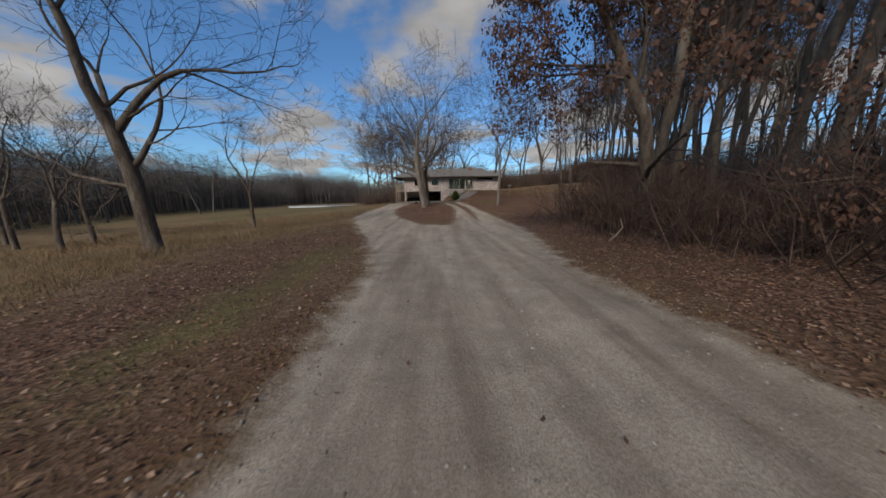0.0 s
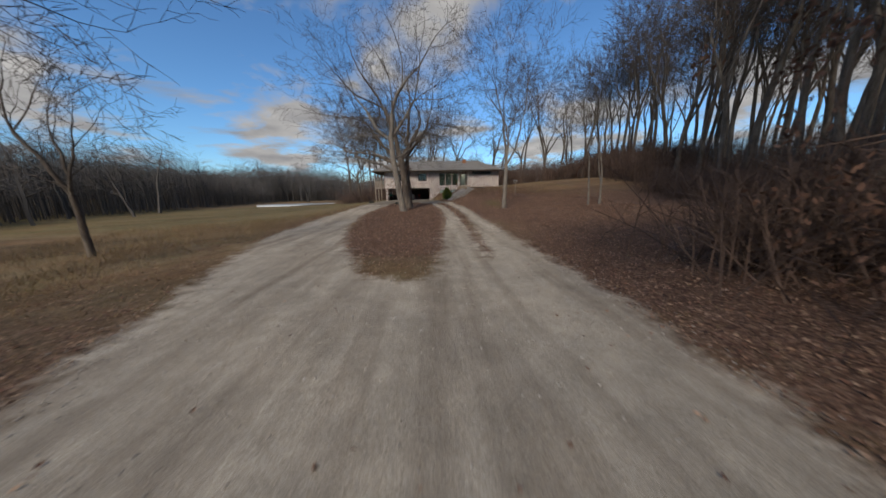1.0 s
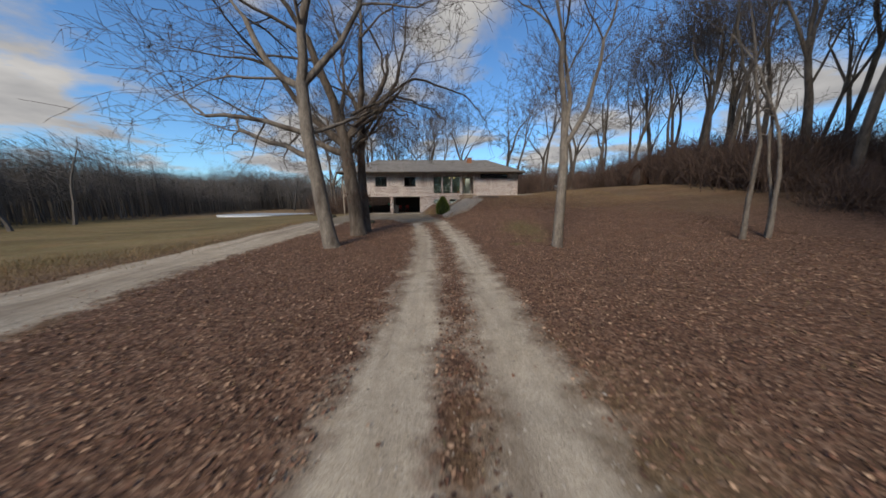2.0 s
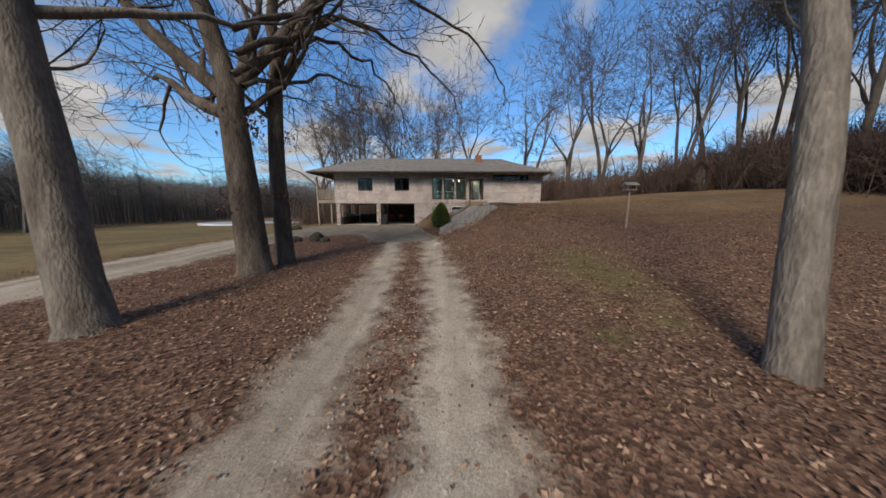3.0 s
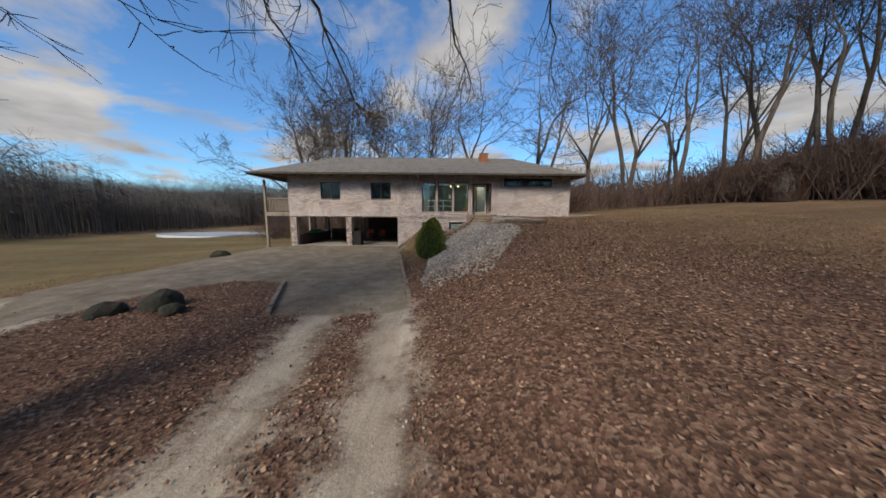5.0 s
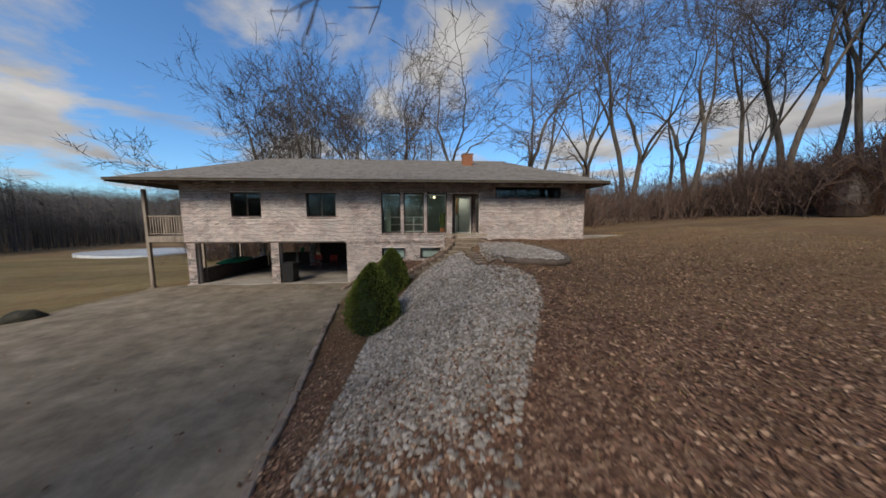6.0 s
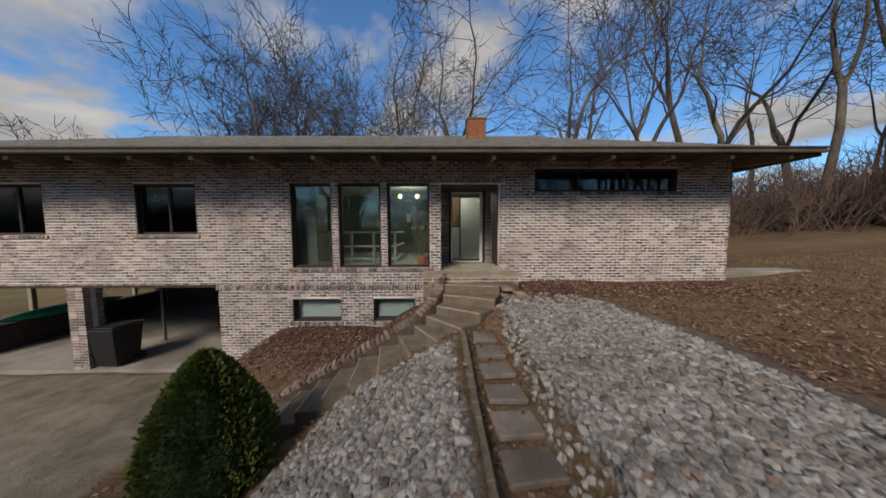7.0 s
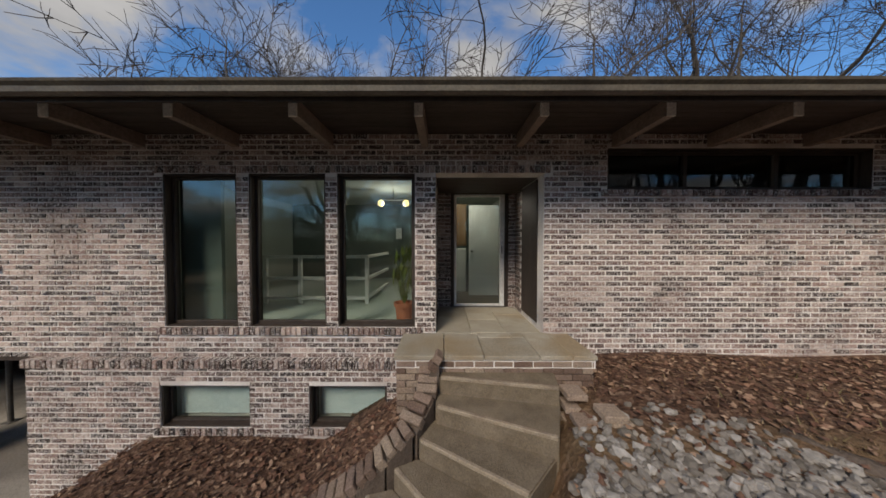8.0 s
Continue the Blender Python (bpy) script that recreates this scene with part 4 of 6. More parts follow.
hd.tube([Vector((1.07, 1.455, 0.98)), Vector((1.07, 1.42, 0.98)), Vector((1.07, 1.42, 1.1)), Vector((1.07, 1.455, 1.1))], [0.008] * 4, 6, True)
part("door_handle", hd, M_STEEL, leaf_, "small metal pull handle")
boxed("threshold", 0.2, 1.13, 1.40, 1.56, -0.03, 0.012, M_STEEL, door_1)

# inside, seen through glass
inner = thing("interior_door", "plain white interior door standing open", "door")
boxed("leaf", 0.58, 1.25, 2.62, 2.66, -0.02, 2.02, M_WHITE, inner, c=0.006)
knob = Build()
knob.lathe([(0.012, 0), (0.012, 0.03), (0.03, 0.04), (0.03, 0.06), (0.012, 0.07)], 10)
kp = part("knob", knob, M_STEEL, inner)
kp.matrix_world = pose(0.64, 2.62, 0.98, 90)
cab = thing("cabinet", "tall golden oak wall cabinet in the hall", "cabinet")
boxed("body", 0.18, 0.55, 3.0, 3.35, 1.1, 2.1, M_OAKCAB, cab, c=0.006)
boxed("door", 0.20, 0.53, 2.98, 3.0, 1.13, 2.07, M_OAKCAB, cab, c=0.006)
app = thing("refrigerator", "white refrigerator standing in the hall", "refrigerator")
boxed("body", 0.12, 0.55, 3.0, 3.5, -0.02, 1.04, M_WHITE, app, c=0.02)
boxed("door", 0.125, 0.545, 2.95, 2.998, 0.0, 1.03, M_WHITE, app, c=0.015)
rail = thing("stair_railing", "white painted railing round an indoor stairwell", "railing")
for x in (-3.45, -2.78, -2.12, -1.48):
    boxed("post", x - 0.035, x + 0.035, 1.7, 1.76, -0.02, 0.93, M_WHITE, rail, c=0.006)
for z in (0.10, 0.48, 0.90):
    boxed("rail", -3.9, -1.445, 1.69, 1.77, z - 0.03, z + 0.03, M_WHITE, rail, c=0.006)
    boxed("rail", -1.515, -1.445, 1.775, 3.6, z - 0.03, z + 0.03, M_WHITE, rail, c=0.006)
pot = thing("plant_pot", "terracotta flower pot behind the glass", "flower pot", (-0.56, 0.42, -0.02))
pb = Build()
pb.lathe([(0.10, 0.0), (0.135, 0.27), (0.15, 0.27), (0.155, 0.33), (0.13, 0.33), (0.12, 0.27)], 20)
part("pot", pb, M_TERRA, pot, smooth=False)
sprig = Build()
for i in range(60):
    a, l_, h = rng.uniform(0, 6.28), rng.uniform(0.06, 0.2), rng.uniform(0.2, 0.75)
    b0 = Vector((0, 0, 0.3))
    tip = Vector((math.cos(a) * l_, math.sin(a) * l_, 0.3 + h))
    sprig.tube([b0, tip], [0.004, 0.002], 3)
    d = Vector((math.sin(a), -math.cos(a), 0)) * 0.03
    sprig.add([tuple(tip), tuple(tip + d + Vector((0, 0, 0.05))), tuple(tip + Vector((0, 0, 0.14))), tuple(tip - d + Vector((0, 0, 0.05)))], [(0, 1, 2, 3)])
part("foliage", sprig, M_CONIFER, pot, "dark green houseplant leaves")
pic = thing("wall_picture", "small pale framed notice on the far wall", "picture")
boxed("frame", -1.62, -1.38, 5.55, 5.598, 1.28, 1.68, M_BROWN, pic, c=0.004)
boxed("sheet", -1.60, -1.40, 5.545, 5.549, 1.30, 1.66, M_WHITE, pic)
lamp = thing("ceiling_lamp", "two-globe warm ceiling lamp in the room", "lamp", (-1.2, 3.0, 2.45))
stem = Build()
stem.tube([Vector((0, 0, 0)), Vector((0, 0, -0.25))], [0.012, 0.012], 8, True)
stem.tube([Vector((-0.3, 0, -0.25)), Vector((0.3, 0, -0.25))], [0.012, 0.012], 8, True)
part("stem", stem, M_STEEL, lamp)
for x in (-0.3, 0.3):
    gl = Build()
    gl.lathe([(0.03, -0.25), (0.07, -0.29), (0.08, -0.34), (0.06, -0.39), (0.02, -0.41)], 14, x)
    part("globe", gl, M_LAMP, lamp, "glowing amber globe", True)
bulb = new("room_light", bpy.data.lights.new("room_light", "POINT"))
bulb.data.energy, bulb.data.color, bulb.data.shadow_soft_size = 24, (1.0, 0.90, 0.76), 0.12
bulb.location = (-1.2, 3.0, 1.95)

hall = thing("hall_lamp", "small warm ceiling lamp in the hall", "lamp", (0.35, 2.3, 2.45))
gl = Build()
gl.lathe([(0.05, 0.0), (0.12, -0.02), (0.13, -0.07), (0.09, -0.12), (0.03, -0.14)], 16)
part("globe", gl, M_LAMP, hall, "glowing glass globe", True)
hb = new("hall_light", bpy.data.lights.new("hall_light", "POINT"))
hb.data.energy, hb.data.color, hb.data.shadow_soft_size = 14, (1.0, 0.92, 0.80), 0.1
hb.location = (0.45, 2.1, 2.15)

# carport: floor, brick piers, beam, half wall
tagged(boxed("carport_floor", HX0, -5.4, -0.02, 7.2, -2.6, -2.395, M_SLAB), "smooth concrete carport floor", "floor", kind="structure")
under = boxed("carport_ceiling", HX0 + 0.02, -5.4, 0.25, HD, -0.36, -0.325, M_SOFFIT)
tagged(under, "dark boarded carport ceiling", "ceiling", kind="structure")
tagged(boxed("carport_beam", HX0 + 0.004, -5.4, 0.02, 0.24, -0.39, -0.334, M_BROWN), "dark lintel over the carport opening", "beam", kind="structure")


def pier(x, y, label, w=0.39):
    p = thing("brick_pier", label, "pier", (x, y, -2.40), "carport piers")
    boxed("core", -w / 2 + 0.012, w / 2 - 0.012, 0.012, w - 0.012, 0.0, 2.02, M_MORTAR, p)
    b = Build()
    zz, r_ = 0.0, 0
    while zz < 2.0:
        t = min(zz + COURSE - 0.011, 2.02)
        h = w / 2
        for i in (-1, 1):
            b.box(min(0, i * h) + 0.004, max(0, i * h) - 0.004, rng.random() * 0.006, 0.05, zz, t)
            b.box(min(0, i * h) + 0.004, max(0, i * h) - 0.004, w - 0.05, w, zz, t)
            b.box(-h + rng.random() * 0.006, -h + 0.05, h + min(0, i * h) + 0.055, h + max(0, i * h) - 0.055, zz, t)
            b.box(h - 0.05, h - rng.random() * 0.006, h + min(0, i * h) + 0.055, h + max(0, i * h) - 0.055, zz, t)
        zz += COURSE
    tagged(part("brickwork", b, M_BRICK, p), kind="stuff")
    return p


for x in (-12.75, -8.85):
    pier(x, 0.0, "square whitewashed brick pier holding up the house")
for x in (-12.75, -9.4):
    pier(x, 5.6, "square brick pier at the rear of the carport", 0.34)
pier(-12.75, 2.8, "square brick pier beside the carport half wall", 0.34)
half = thing("half_wall", "dark low wall running back into the carport", "low wall", kind="structure")
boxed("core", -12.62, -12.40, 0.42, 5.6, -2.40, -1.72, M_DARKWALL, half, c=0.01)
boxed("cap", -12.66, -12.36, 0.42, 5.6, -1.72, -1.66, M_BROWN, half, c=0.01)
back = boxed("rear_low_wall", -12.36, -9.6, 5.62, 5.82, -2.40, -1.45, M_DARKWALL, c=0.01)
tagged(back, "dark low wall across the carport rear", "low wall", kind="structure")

side_walk = boxed("pavement_strip", 6.9, 9.3, 0.25, 0.85, -0.32, -0.10, M_SLAB, c=0.015)
tagged(side_walk, "short pale concrete strip beside the house corner", "paving", kind="structure")

# deck at the west end
wdeck = thing("balcony", "raised timber deck with railing under the roof end", "deck")
for x, y in ((-14.69, 0.08), (-14.69, 3.2), (-14.69, 6.4)):
    p = Build()
    p.soft(-0.07, 0.07, -0.07, 0.07, -0.05, 4.75, 0.012)
    q = part("post", p, M_POST, wdeck, "weathered timber post")
    q.location = (x, y, gz(x, y))
    boxed("footing", x - 0.16, x + 0.16, y - 0.16, y + 0.16, gz(x, y) - 0.3, gz(x, y) + 0.06, M_CONC, wdeck, c=0.02)
boxed("rim_joist", -14.75, HX0, 0.0, 0.05, -0.32, -0.06, M_POST, wdeck, c=0.006)
boxed("rim_joist", -14.75, -14.70, 0.05, 6.5, -0.32, -0.06, M_POST, wdeck, c=0.006)
for i in range(11):
    boxed("board", -14.75 + i * 0.153, -14.75 + i * 0.153 + 0.143, 0.0, 6.5, -0.06, -0.025, M_POST, wdeck, c=0.004)
for z in (0.08, 0.92):
    boxed("rail", -14.7, HX0, 0.06, 0.10, z - 0.03, z + 0.03, M_POST, wdeck, c=0.006)
    boxed("rail", -14.72, -14.68, 0.1, 6.4, z - 0.03, z + 0.03, M_POST, wdeck, c=0.006)
for i in range(13):
    boxed("baluster", -14.55 + i * 0.12, -14.51 + i * 0.12, 0.065, 0.095, 0.1, 0.9, M_POST, wdeck)
for i in range(48):
    boxed("baluster", -14.715, -14.685, 0.25 + i * 0.125, 0.29 + i * 0.125, 0.1, 0.9, M_POST, wdeck)

# ---- stairs to the drive ----
stairs = thing("garden_stairs", "curving stained concrete steps down from the porch", "stairs", kind="structure")
NOSES = [(-0.03, -0.80, 1.10, -1.0), (-0.06, -1.0, 0.92, -1.42), (-0.2, -1.2, 0.60, -1.72), (-0.4, -1.3, 0.24, -2.0), (-0.62, -1.36, -0.1, -2.22), (-0.92, -1.42, -0.56, -2.40), (-1.25, -1.5, -1.08, -2.46)]
NOSES += [(-1.6 - 0.34 * i, -1.6 - 0.06 * i, -1.52 - 0.38 * i, -2.5 - 0.055 * i) for i in range(6)]
pxa = (-0.02, -0.66, 1.16, -0.66)
for i, (xi, yi, xo, yo) in enumerate(NOSES):
    zt = -0.18 - 0.170 * i
    b = Build()
    v0 = [(pxa[0], pxa[1]), (pxa[2], pxa[3]), (xo, yo), (xi, yi)]
    # the tread runs a little under the one above
    mx_, my_ = (v0[2][0] + v0[3][0]) / 2, (v0[2][1] + v0[3][1]) / 2
    back_ = [(p[0] + (p[0] - mx_) * 0.05, p[1] + 0.06 if i < 3 else p[1] + 0.0) for p in v0[:2]]
    ring = back_ + v0[2:]
    vs = [(x, y, zt - 0.42) for x, y in ring] + [(x, y, zt) for x, y in ring]
    bm = bmesh.new()
    bv = [bm.verts.new(p) for p in vs]
    for f in ((3, 2, 1, 0), (4, 5, 6, 7), (0, 1, 5, 4), (1, 2, 6, 5), (2, 3, 7, 6), (3, 0, 4, 7)):
        bm.faces.new([bv[j] for j in f])
    bmesh.ops.recalc_face_normals(bm, faces=bm.faces)
    bmesh.ops.bevel(bm, geom=list(bm.edges), offset=0.012, segments=2, affect="EDGES")
    me = bpy.data.meshes.new("step")
    bm.to_mesh(me)
    bm.free()
    me.materials.append(M_CONC)
    s_ = new("step", me)
    s_.parent = stairs
    # thin strip along the nose, paler than the tread
    d_ = Vector((xo - xi, yo - yi, 0))
    nb = Build()
    nb.soft(0.02, d_.length - 0.01, -0.005, 0.03, -0.028, 0.006, 0.005, Matrix.Translation((xi, yi, zt)) @ pose(0, 0, 0, 0, 0, math.degrees(math.atan2(d_.y, d_.x))))
    part("nosing", nb, M_NOSE, s_, "pale strip along the step edge")
    pxa = (xi, yi, xo, yo)

curb = thing("brick_curb", "crumbling sloped brick curb along the steps", "curb", kind="structure")
core = Build()
line = [(-0.03, -0.70, 0.02)] + [(xi - 0.10, yi + 0.10, -0.13 - 0.17 * i) for i, (xi, yi, _, _) in enumerate(NOSES)]
for (xa, ya, za), (xb, yb, zb) in zip(line[:-1], line[1:]):
    d = Vector((xb - xa, yb - ya, 0)).normalized()
    nrm = Vector((-d.y, d.x, 0)) * -0.11
    vs = [(xa + s * nrm.x, ya + s * nrm.y, z) for z in (za - 0.6, za - 0.03) for s in (-0.93, 0.93)] + [(xb + s * nrm.x, yb + s * nrm.y, z) for z in (zb - 0.6, zb - 0.03) for s in (-0.93, 0.93)]
    core.add(vs, [(0, 1, 3, 2), (4, 6, 7, 5), (2, 3, 7, 6), (0, 2, 6, 4), (1, 5, 7, 3), (0, 4, 5, 1)])
    n_b = max(2, int(math.sqrt((xb - xa) ** 2 + (yb - ya) ** 2 + (zb - za) ** 2) / 0.082))
    for k in range(n_b):
        u = (k + 0.5) / n_b
        m = Matrix.Translation((xa + (xb - xa) * u, ya + (yb - ya) * u, za + (zb - za) * u + 0.01)) @ pose(0, 0, 0, 0, 0, math.degrees(math.atan2(d.y, d.x))) @ pose(0, 0, 0, rng.uniform(-4, 4), math.degrees(math.atan2(za - zb, math.hypot(xb - xa, yb - ya))) + rng.uniform(-4, 4), rng.uniform(-4, 4))
        bb = Build()
        bb.soft(-0.040, 0.040, -0.105 + rng.uniform(-0.012, 0.012), 0.105 + rng.uniform(-0.012, 0.012), -0.06, 0.03 + rng.uniform(-0.012, 0.012), 0.008, m)
        part("brick", bb, M_OLDBRICK, curb)
part("core", core, M_DIRT, curb)

pillar = thing("brick_stub", "broken low brick pier at the stair head", "brick pier", kind="structure")
for r_ in range(7):
    for i in range(3):
        for j in range(2):
            if r_ > 4 - i * 1.5 and rng.random() < 0.55:
                continue
            x0, y0, z0 = 1.14 + i * 0.2 + (r_ % 2) * 0.06, -1.3 + j * 0.24 + rng.uniform(-0.02, 0.02), -0.68 + r_ * 0.068 - i * 0.04
            bb = Build()
            bb.soft(-0.095, 0.095, -0.1, 0.1, -0.03, 0.03, 0.008, Matrix.Translation((x0 + 0.1, y0 + 0.1, z0 + 0.03)) @ pose(0, 0, 0, 0, rng.uniform(0, 5), rng.uniform(-5, 5)))
            part("brick", bb, M_OLDBRICK, pillar)

# edging that holds the leaf bed
edging = thing("bed_edging", "sloping old brick edging of the leaf bed", "edging", kind="structure")
for k in range(22):
    u = (k + 0.5) / 22
    x, y, z = -3.7 - 1.55 * u, -0.12 - 1.3 * u * u, -1.34 - 1.06 * u
    bb = Build()
    bb.soft(-0.045, 0.05, -0.075, 0.075, -0.16, 0.035, 0.012, Matrix.Translation((x, y, z)) @ pose(0, 0, 0, rng.uniform(-5, 5), 32, 35 + rng.uniform(-6, 6)))
    part("brick", bb, M_OLDBRICK, edging)

# row of pavers through the rocks
path = thing("paver_path", "row of brown square pavers stepping through the rocks", "path", kind="structure")
for i in range(7):
    y = -2.42 - 0.40 * i
    x = 0.56 + 0.01 * i
    bb = Build()
    w_ = 0.17 + 0.012 * i
    bb.soft(-w_, w_, -0.165, 0.165, -0.06, 0.0, 0.012, Matrix.Translation((x, y, -0.63 - 0.048 * i)) @ pose(0, 0, 0, rng.uniform(-3, 3) - 3, rng.uniform(-3, 3), rng.uniform(-6, 6)))
    part("paver", bb, M_PAVER, path)
strip = Build()
for i in range(16):
    y0 = -2.3 - i * 0.2
    strip.soft(0.12, 0.27, y0 - 0.2, y0 + 0.005, gz(0.2, y0) - 0.1, max(gz(0.2, y0), -0.62 - 0.03 * i) + 0.03, 0.012)
part("edging_strip", strip, M_CONC, path, "narrow concrete edging strip")


# ---- rocks ----
def pebble(seed, flat=0.85):
    r = random.Random(seed)
    bm = bmesh.new()
    bmesh.ops.create_icosphere(bm, subdivisions=1, radius=1.0)
    for v in bm.verts:
        v.co = v.co * r.uniform(0.62, 1.2)
        v.co.z *= flat
    bm.verts.index_update()
    out = [tuple(v.co) for v in bm.verts], [tuple(v.index for v in f.verts) for f in bm.faces]
    bm.free()
    return out


KINDS = [pebble(s) for s in range(7)]
rr = random.Random(21)


def in_bed(x, y):
    return math.hypot((x - 1.8) / 1.4, (y + 3.7) / 2.85) < 1.0 and x > 0.86 and rr.random() < (-0.9 - y) / 1.3


def in_slope(x, y):
    """The fan of white rocks between stairs, drive and lawn."""
    right = float(np.interp(y, [-12.3, -11, -9, -7.6, -6.7, -5.6, -2.7], [-0.9, -0.4, 0.7, 1.15, 0.9, 0.1, 0.05]))
    left = float(np.interp(y, [-12.3, -6, -4.6, -2.7], [-2.9, -2.8, -2.3, -1.6]))
    if y > -2.75:
        return False
    return left < x < right and y > -12.3 and (y > -9.0 or rr.random() < (y + 12.6) / 3.4)


bed = thing("rock_bed", "oval bed of pale grey landscaping rocks with soil edge", "rock bed", kind="structure")
fan = thing("rock_slope", "slope of pale grey landscaping rocks beside the steps", "rock slope", kind="structure")
single = [None] * 7
for i, (v, f) in enumerate(KINDS):
    b = Build()
    b.add(v, f)
    single[i] = b.mesh("rock", M_ROCK1)
for owner, test, box_, count, near in ((bed, in_bed, (0.8, 3.3, -6.6, -1.0), 6200, lambda x, y: x < 2.0 and -4.0 < y < -1.6), (fan, in_slope, (-2.9, 1.2, -12.3, -2.7), 9800, lambda x, y: x > -1.0 and y > -4.6)):
    rest, given = Build(), 0
    for _ in range(count * 3):
        x, y = rr.uniform(box_[0], box_[1]), rr.uniform(box_[2], box_[3])
        if not test(x, y) or polyline_far(x, y, STAIR_LINE) < 0.62:
            continue
        count -= 1
        if count < 0:
            break
        s = rr.uniform(0.022, 0.047) * (1.2 if rr.random() < 0.1 else 1)
        m = Matrix.Translation((x, y, gz(x, y) + s * 0.25)) @ pose(0, 0, 0, rr.uniform(-30, 30), rr.uniform(-30, 30), rr.uniform(0, 360)) @ Matrix.Diagonal((s * rr.uniform(0.8, 1.5), s, s, 1))
        k = rr.randrange(7)
        if near(x, y) and given < 290:
            o = new("rock", single[k])
            o.parent, o.matrix_world = owner, m
            given += 1
        else:
            v, f = KINDS[k]
            rest.add([tuple(m @ Vector(p)) for p in v], f)
    tagged(part("rocks", rest, M_ROCK, owner), kind="stuff")
rim = Build()
pts = []
for k in range(41):
    a = math.radians(-128 + k * 4.6)
    x, y = 1.8 + 1.5 * math.cos(a), -3.7 + 3.02 * math.sin(a)
    if y < -1.2:
        pts.append(Vector((x, y, gz(1.8 + 1.25 * math.cos(a), -3.7 + 2.6 * math.sin(a)) - 0.05)))
rim.tube(pts, [0.10 + 0.02 * math.sin(i * 2.1) for i in range(len(pts))], 7, True)
part("soil_edge", rim, M_DIRT, bed, "dark soil edging", True)


# ---- evergreens ----
def shrub(x, y, height, radius, seed, label, leaf_mat=M_CONIFER, core_mat=M_SHRUB_SHADE):
    r = random.Random(seed)
    z = gz(x, y)
    t = thing("evergreen_shrub", label, "shrub", (x, y, z), "cone shrubs")

    def prof(u):
        return radius * (0.86 + 0.14 * u / 0.22 if u < 0.22 else max(0.0, 1 - ((u - 0.22) / 0.78) ** 1.75) ** 0.78)

    # solid filler body; its dark colour stands for the shade inside the foliage
    c = Build()
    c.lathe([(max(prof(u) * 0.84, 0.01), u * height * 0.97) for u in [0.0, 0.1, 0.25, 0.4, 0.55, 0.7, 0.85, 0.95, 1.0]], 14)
    part("shade_core", c, core_mat, t)
    trunk_ = Build()
    trunk_.tube([Vector((0, 0, -0.1)), Vector((0, 0, 0.3))], [0.05, 0.04], 7)
    part("trunk", trunk_, M_BARK, t)
    fo = Build()
    for _ in range(9500):
        u = r.random() ** 0.8
        a = r.uniform(0, 2 * math.pi)
        rad = prof(u) * (r.uniform(0.82, 1.04) + 0.06 * math.sin(a * 5 + u * 9) + 0.05 * math.sin(a * 11 - u * 17))
        p = Vector((math.cos(a) * rad, math.sin(a) * rad, u * height))
        out = Vector((math.cos(a), math.sin(a), 0.9 + r.uniform(-0.5, 0.8))).normalized()
        side_ = out.cross(Vector((r.uniform(-1, 1), r.uniform(-1, 1), r.uniform(-1, 1)))).normalized() * r.uniform(0.012, 0.024)
        l_ = out * r.uniform(0.035, 0.085)
        fo.add([tuple(p - side_ * 0.4), tuple(p + l_ * 0.6 - side_), tuple(p + l_), tuple(p + l_ * 0.6 + side_)], [(0, 1, 2, 3)])
    tagged(part("foliage", fo, leaf_mat, t, "dense short foliage"), kind="stuff")


shrub(-2.72, -3.5, 1.72, 0.62, 3, "clipped conical evergreen shrub near the brick wall")
shrub(-2.8, -6.75, 1.72, 0.67, 4, "rounded conical evergreen shrub by the drive edge")

M_CEDAR = piece_mat("winter_cedar", [(0.035, 0.018, 0.012), (0.065, 0.032, 0.022), (0.10, 0.055, 0.036)], True, 0.9, 0.1, 30.0)
shrub(22.0, 0.0, 2.7, 1.0, 6, "reddish-brown winter cedar at the wood's edge", M_CEDAR, M_BROWN)

# ---- loose things in and round the carport ----
bin_ = thing("rubbish_bin", "black wheeled rubbish bin beside the pier", "rubbish bin", (-8.32, 0.32, -2.395))
b = Build()
b.add([(-0.24, -0.26, 0.05), (0.24, -0.26, 0.05), (0.24, 0.26, 0.05), (-0.24, 0.26, 0.05), (-0.30, -0.34, 0.92), (0.30, -0.34, 0.92), (0.30, 0.34, 0.92), (-0.30, 0.34, 0.92)], [(3, 2, 1, 0), (0, 1, 5, 4), (1, 2, 6, 5), (2, 3, 7, 6), (3, 0, 4, 7), (4, 5, 6, 7)])
part("body", b, M_BLACK, bin_)
b = Build()
b.soft(-0.32, 0.32, -0.36, 0.38, 0.92, 0.97, 0.02), b.soft(-0.26, 0.26, -0.3, 0.3, 0.97, 1.01, 0.02)
part("lid", b, M_BLACK, bin_)
for x in (-0.25, 0.25):
    b = Build()
    b.tube([Vector((x - 0.03, 0.28, 0.1)), Vector((x + 0.03, 0.28, 0.1))], [0.1, 0.1], 14, True)
    part("wheel", b, M_BLACK, bin_)
b = Build()
b.tube([Vector((-0.24, 0.36, 0.95)), Vector((-0.24, 0.43, 0.97)), Vector((0.24, 0.43, 0.97)), Vector((0.24, 0.36, 0.95))], [0.015] * 4, 6, True)
part("handle", b, M_BLACK, bin_)
prop = thing("steel_prop", "thin dark steel post under the carport ceiling", "post", (-8.6, 1.75, -2.395))
b = Build()
b.tube([Vector((0, 0, 0)), Vector((0, 0, 2.03))], [0.04, 0.04], 10, True)
part("tube", b, M_STEEL, prop)
b = Build()
b.soft(-0.09, 0.09, -0.09, 0.09, 0, 0.012, 0.003)
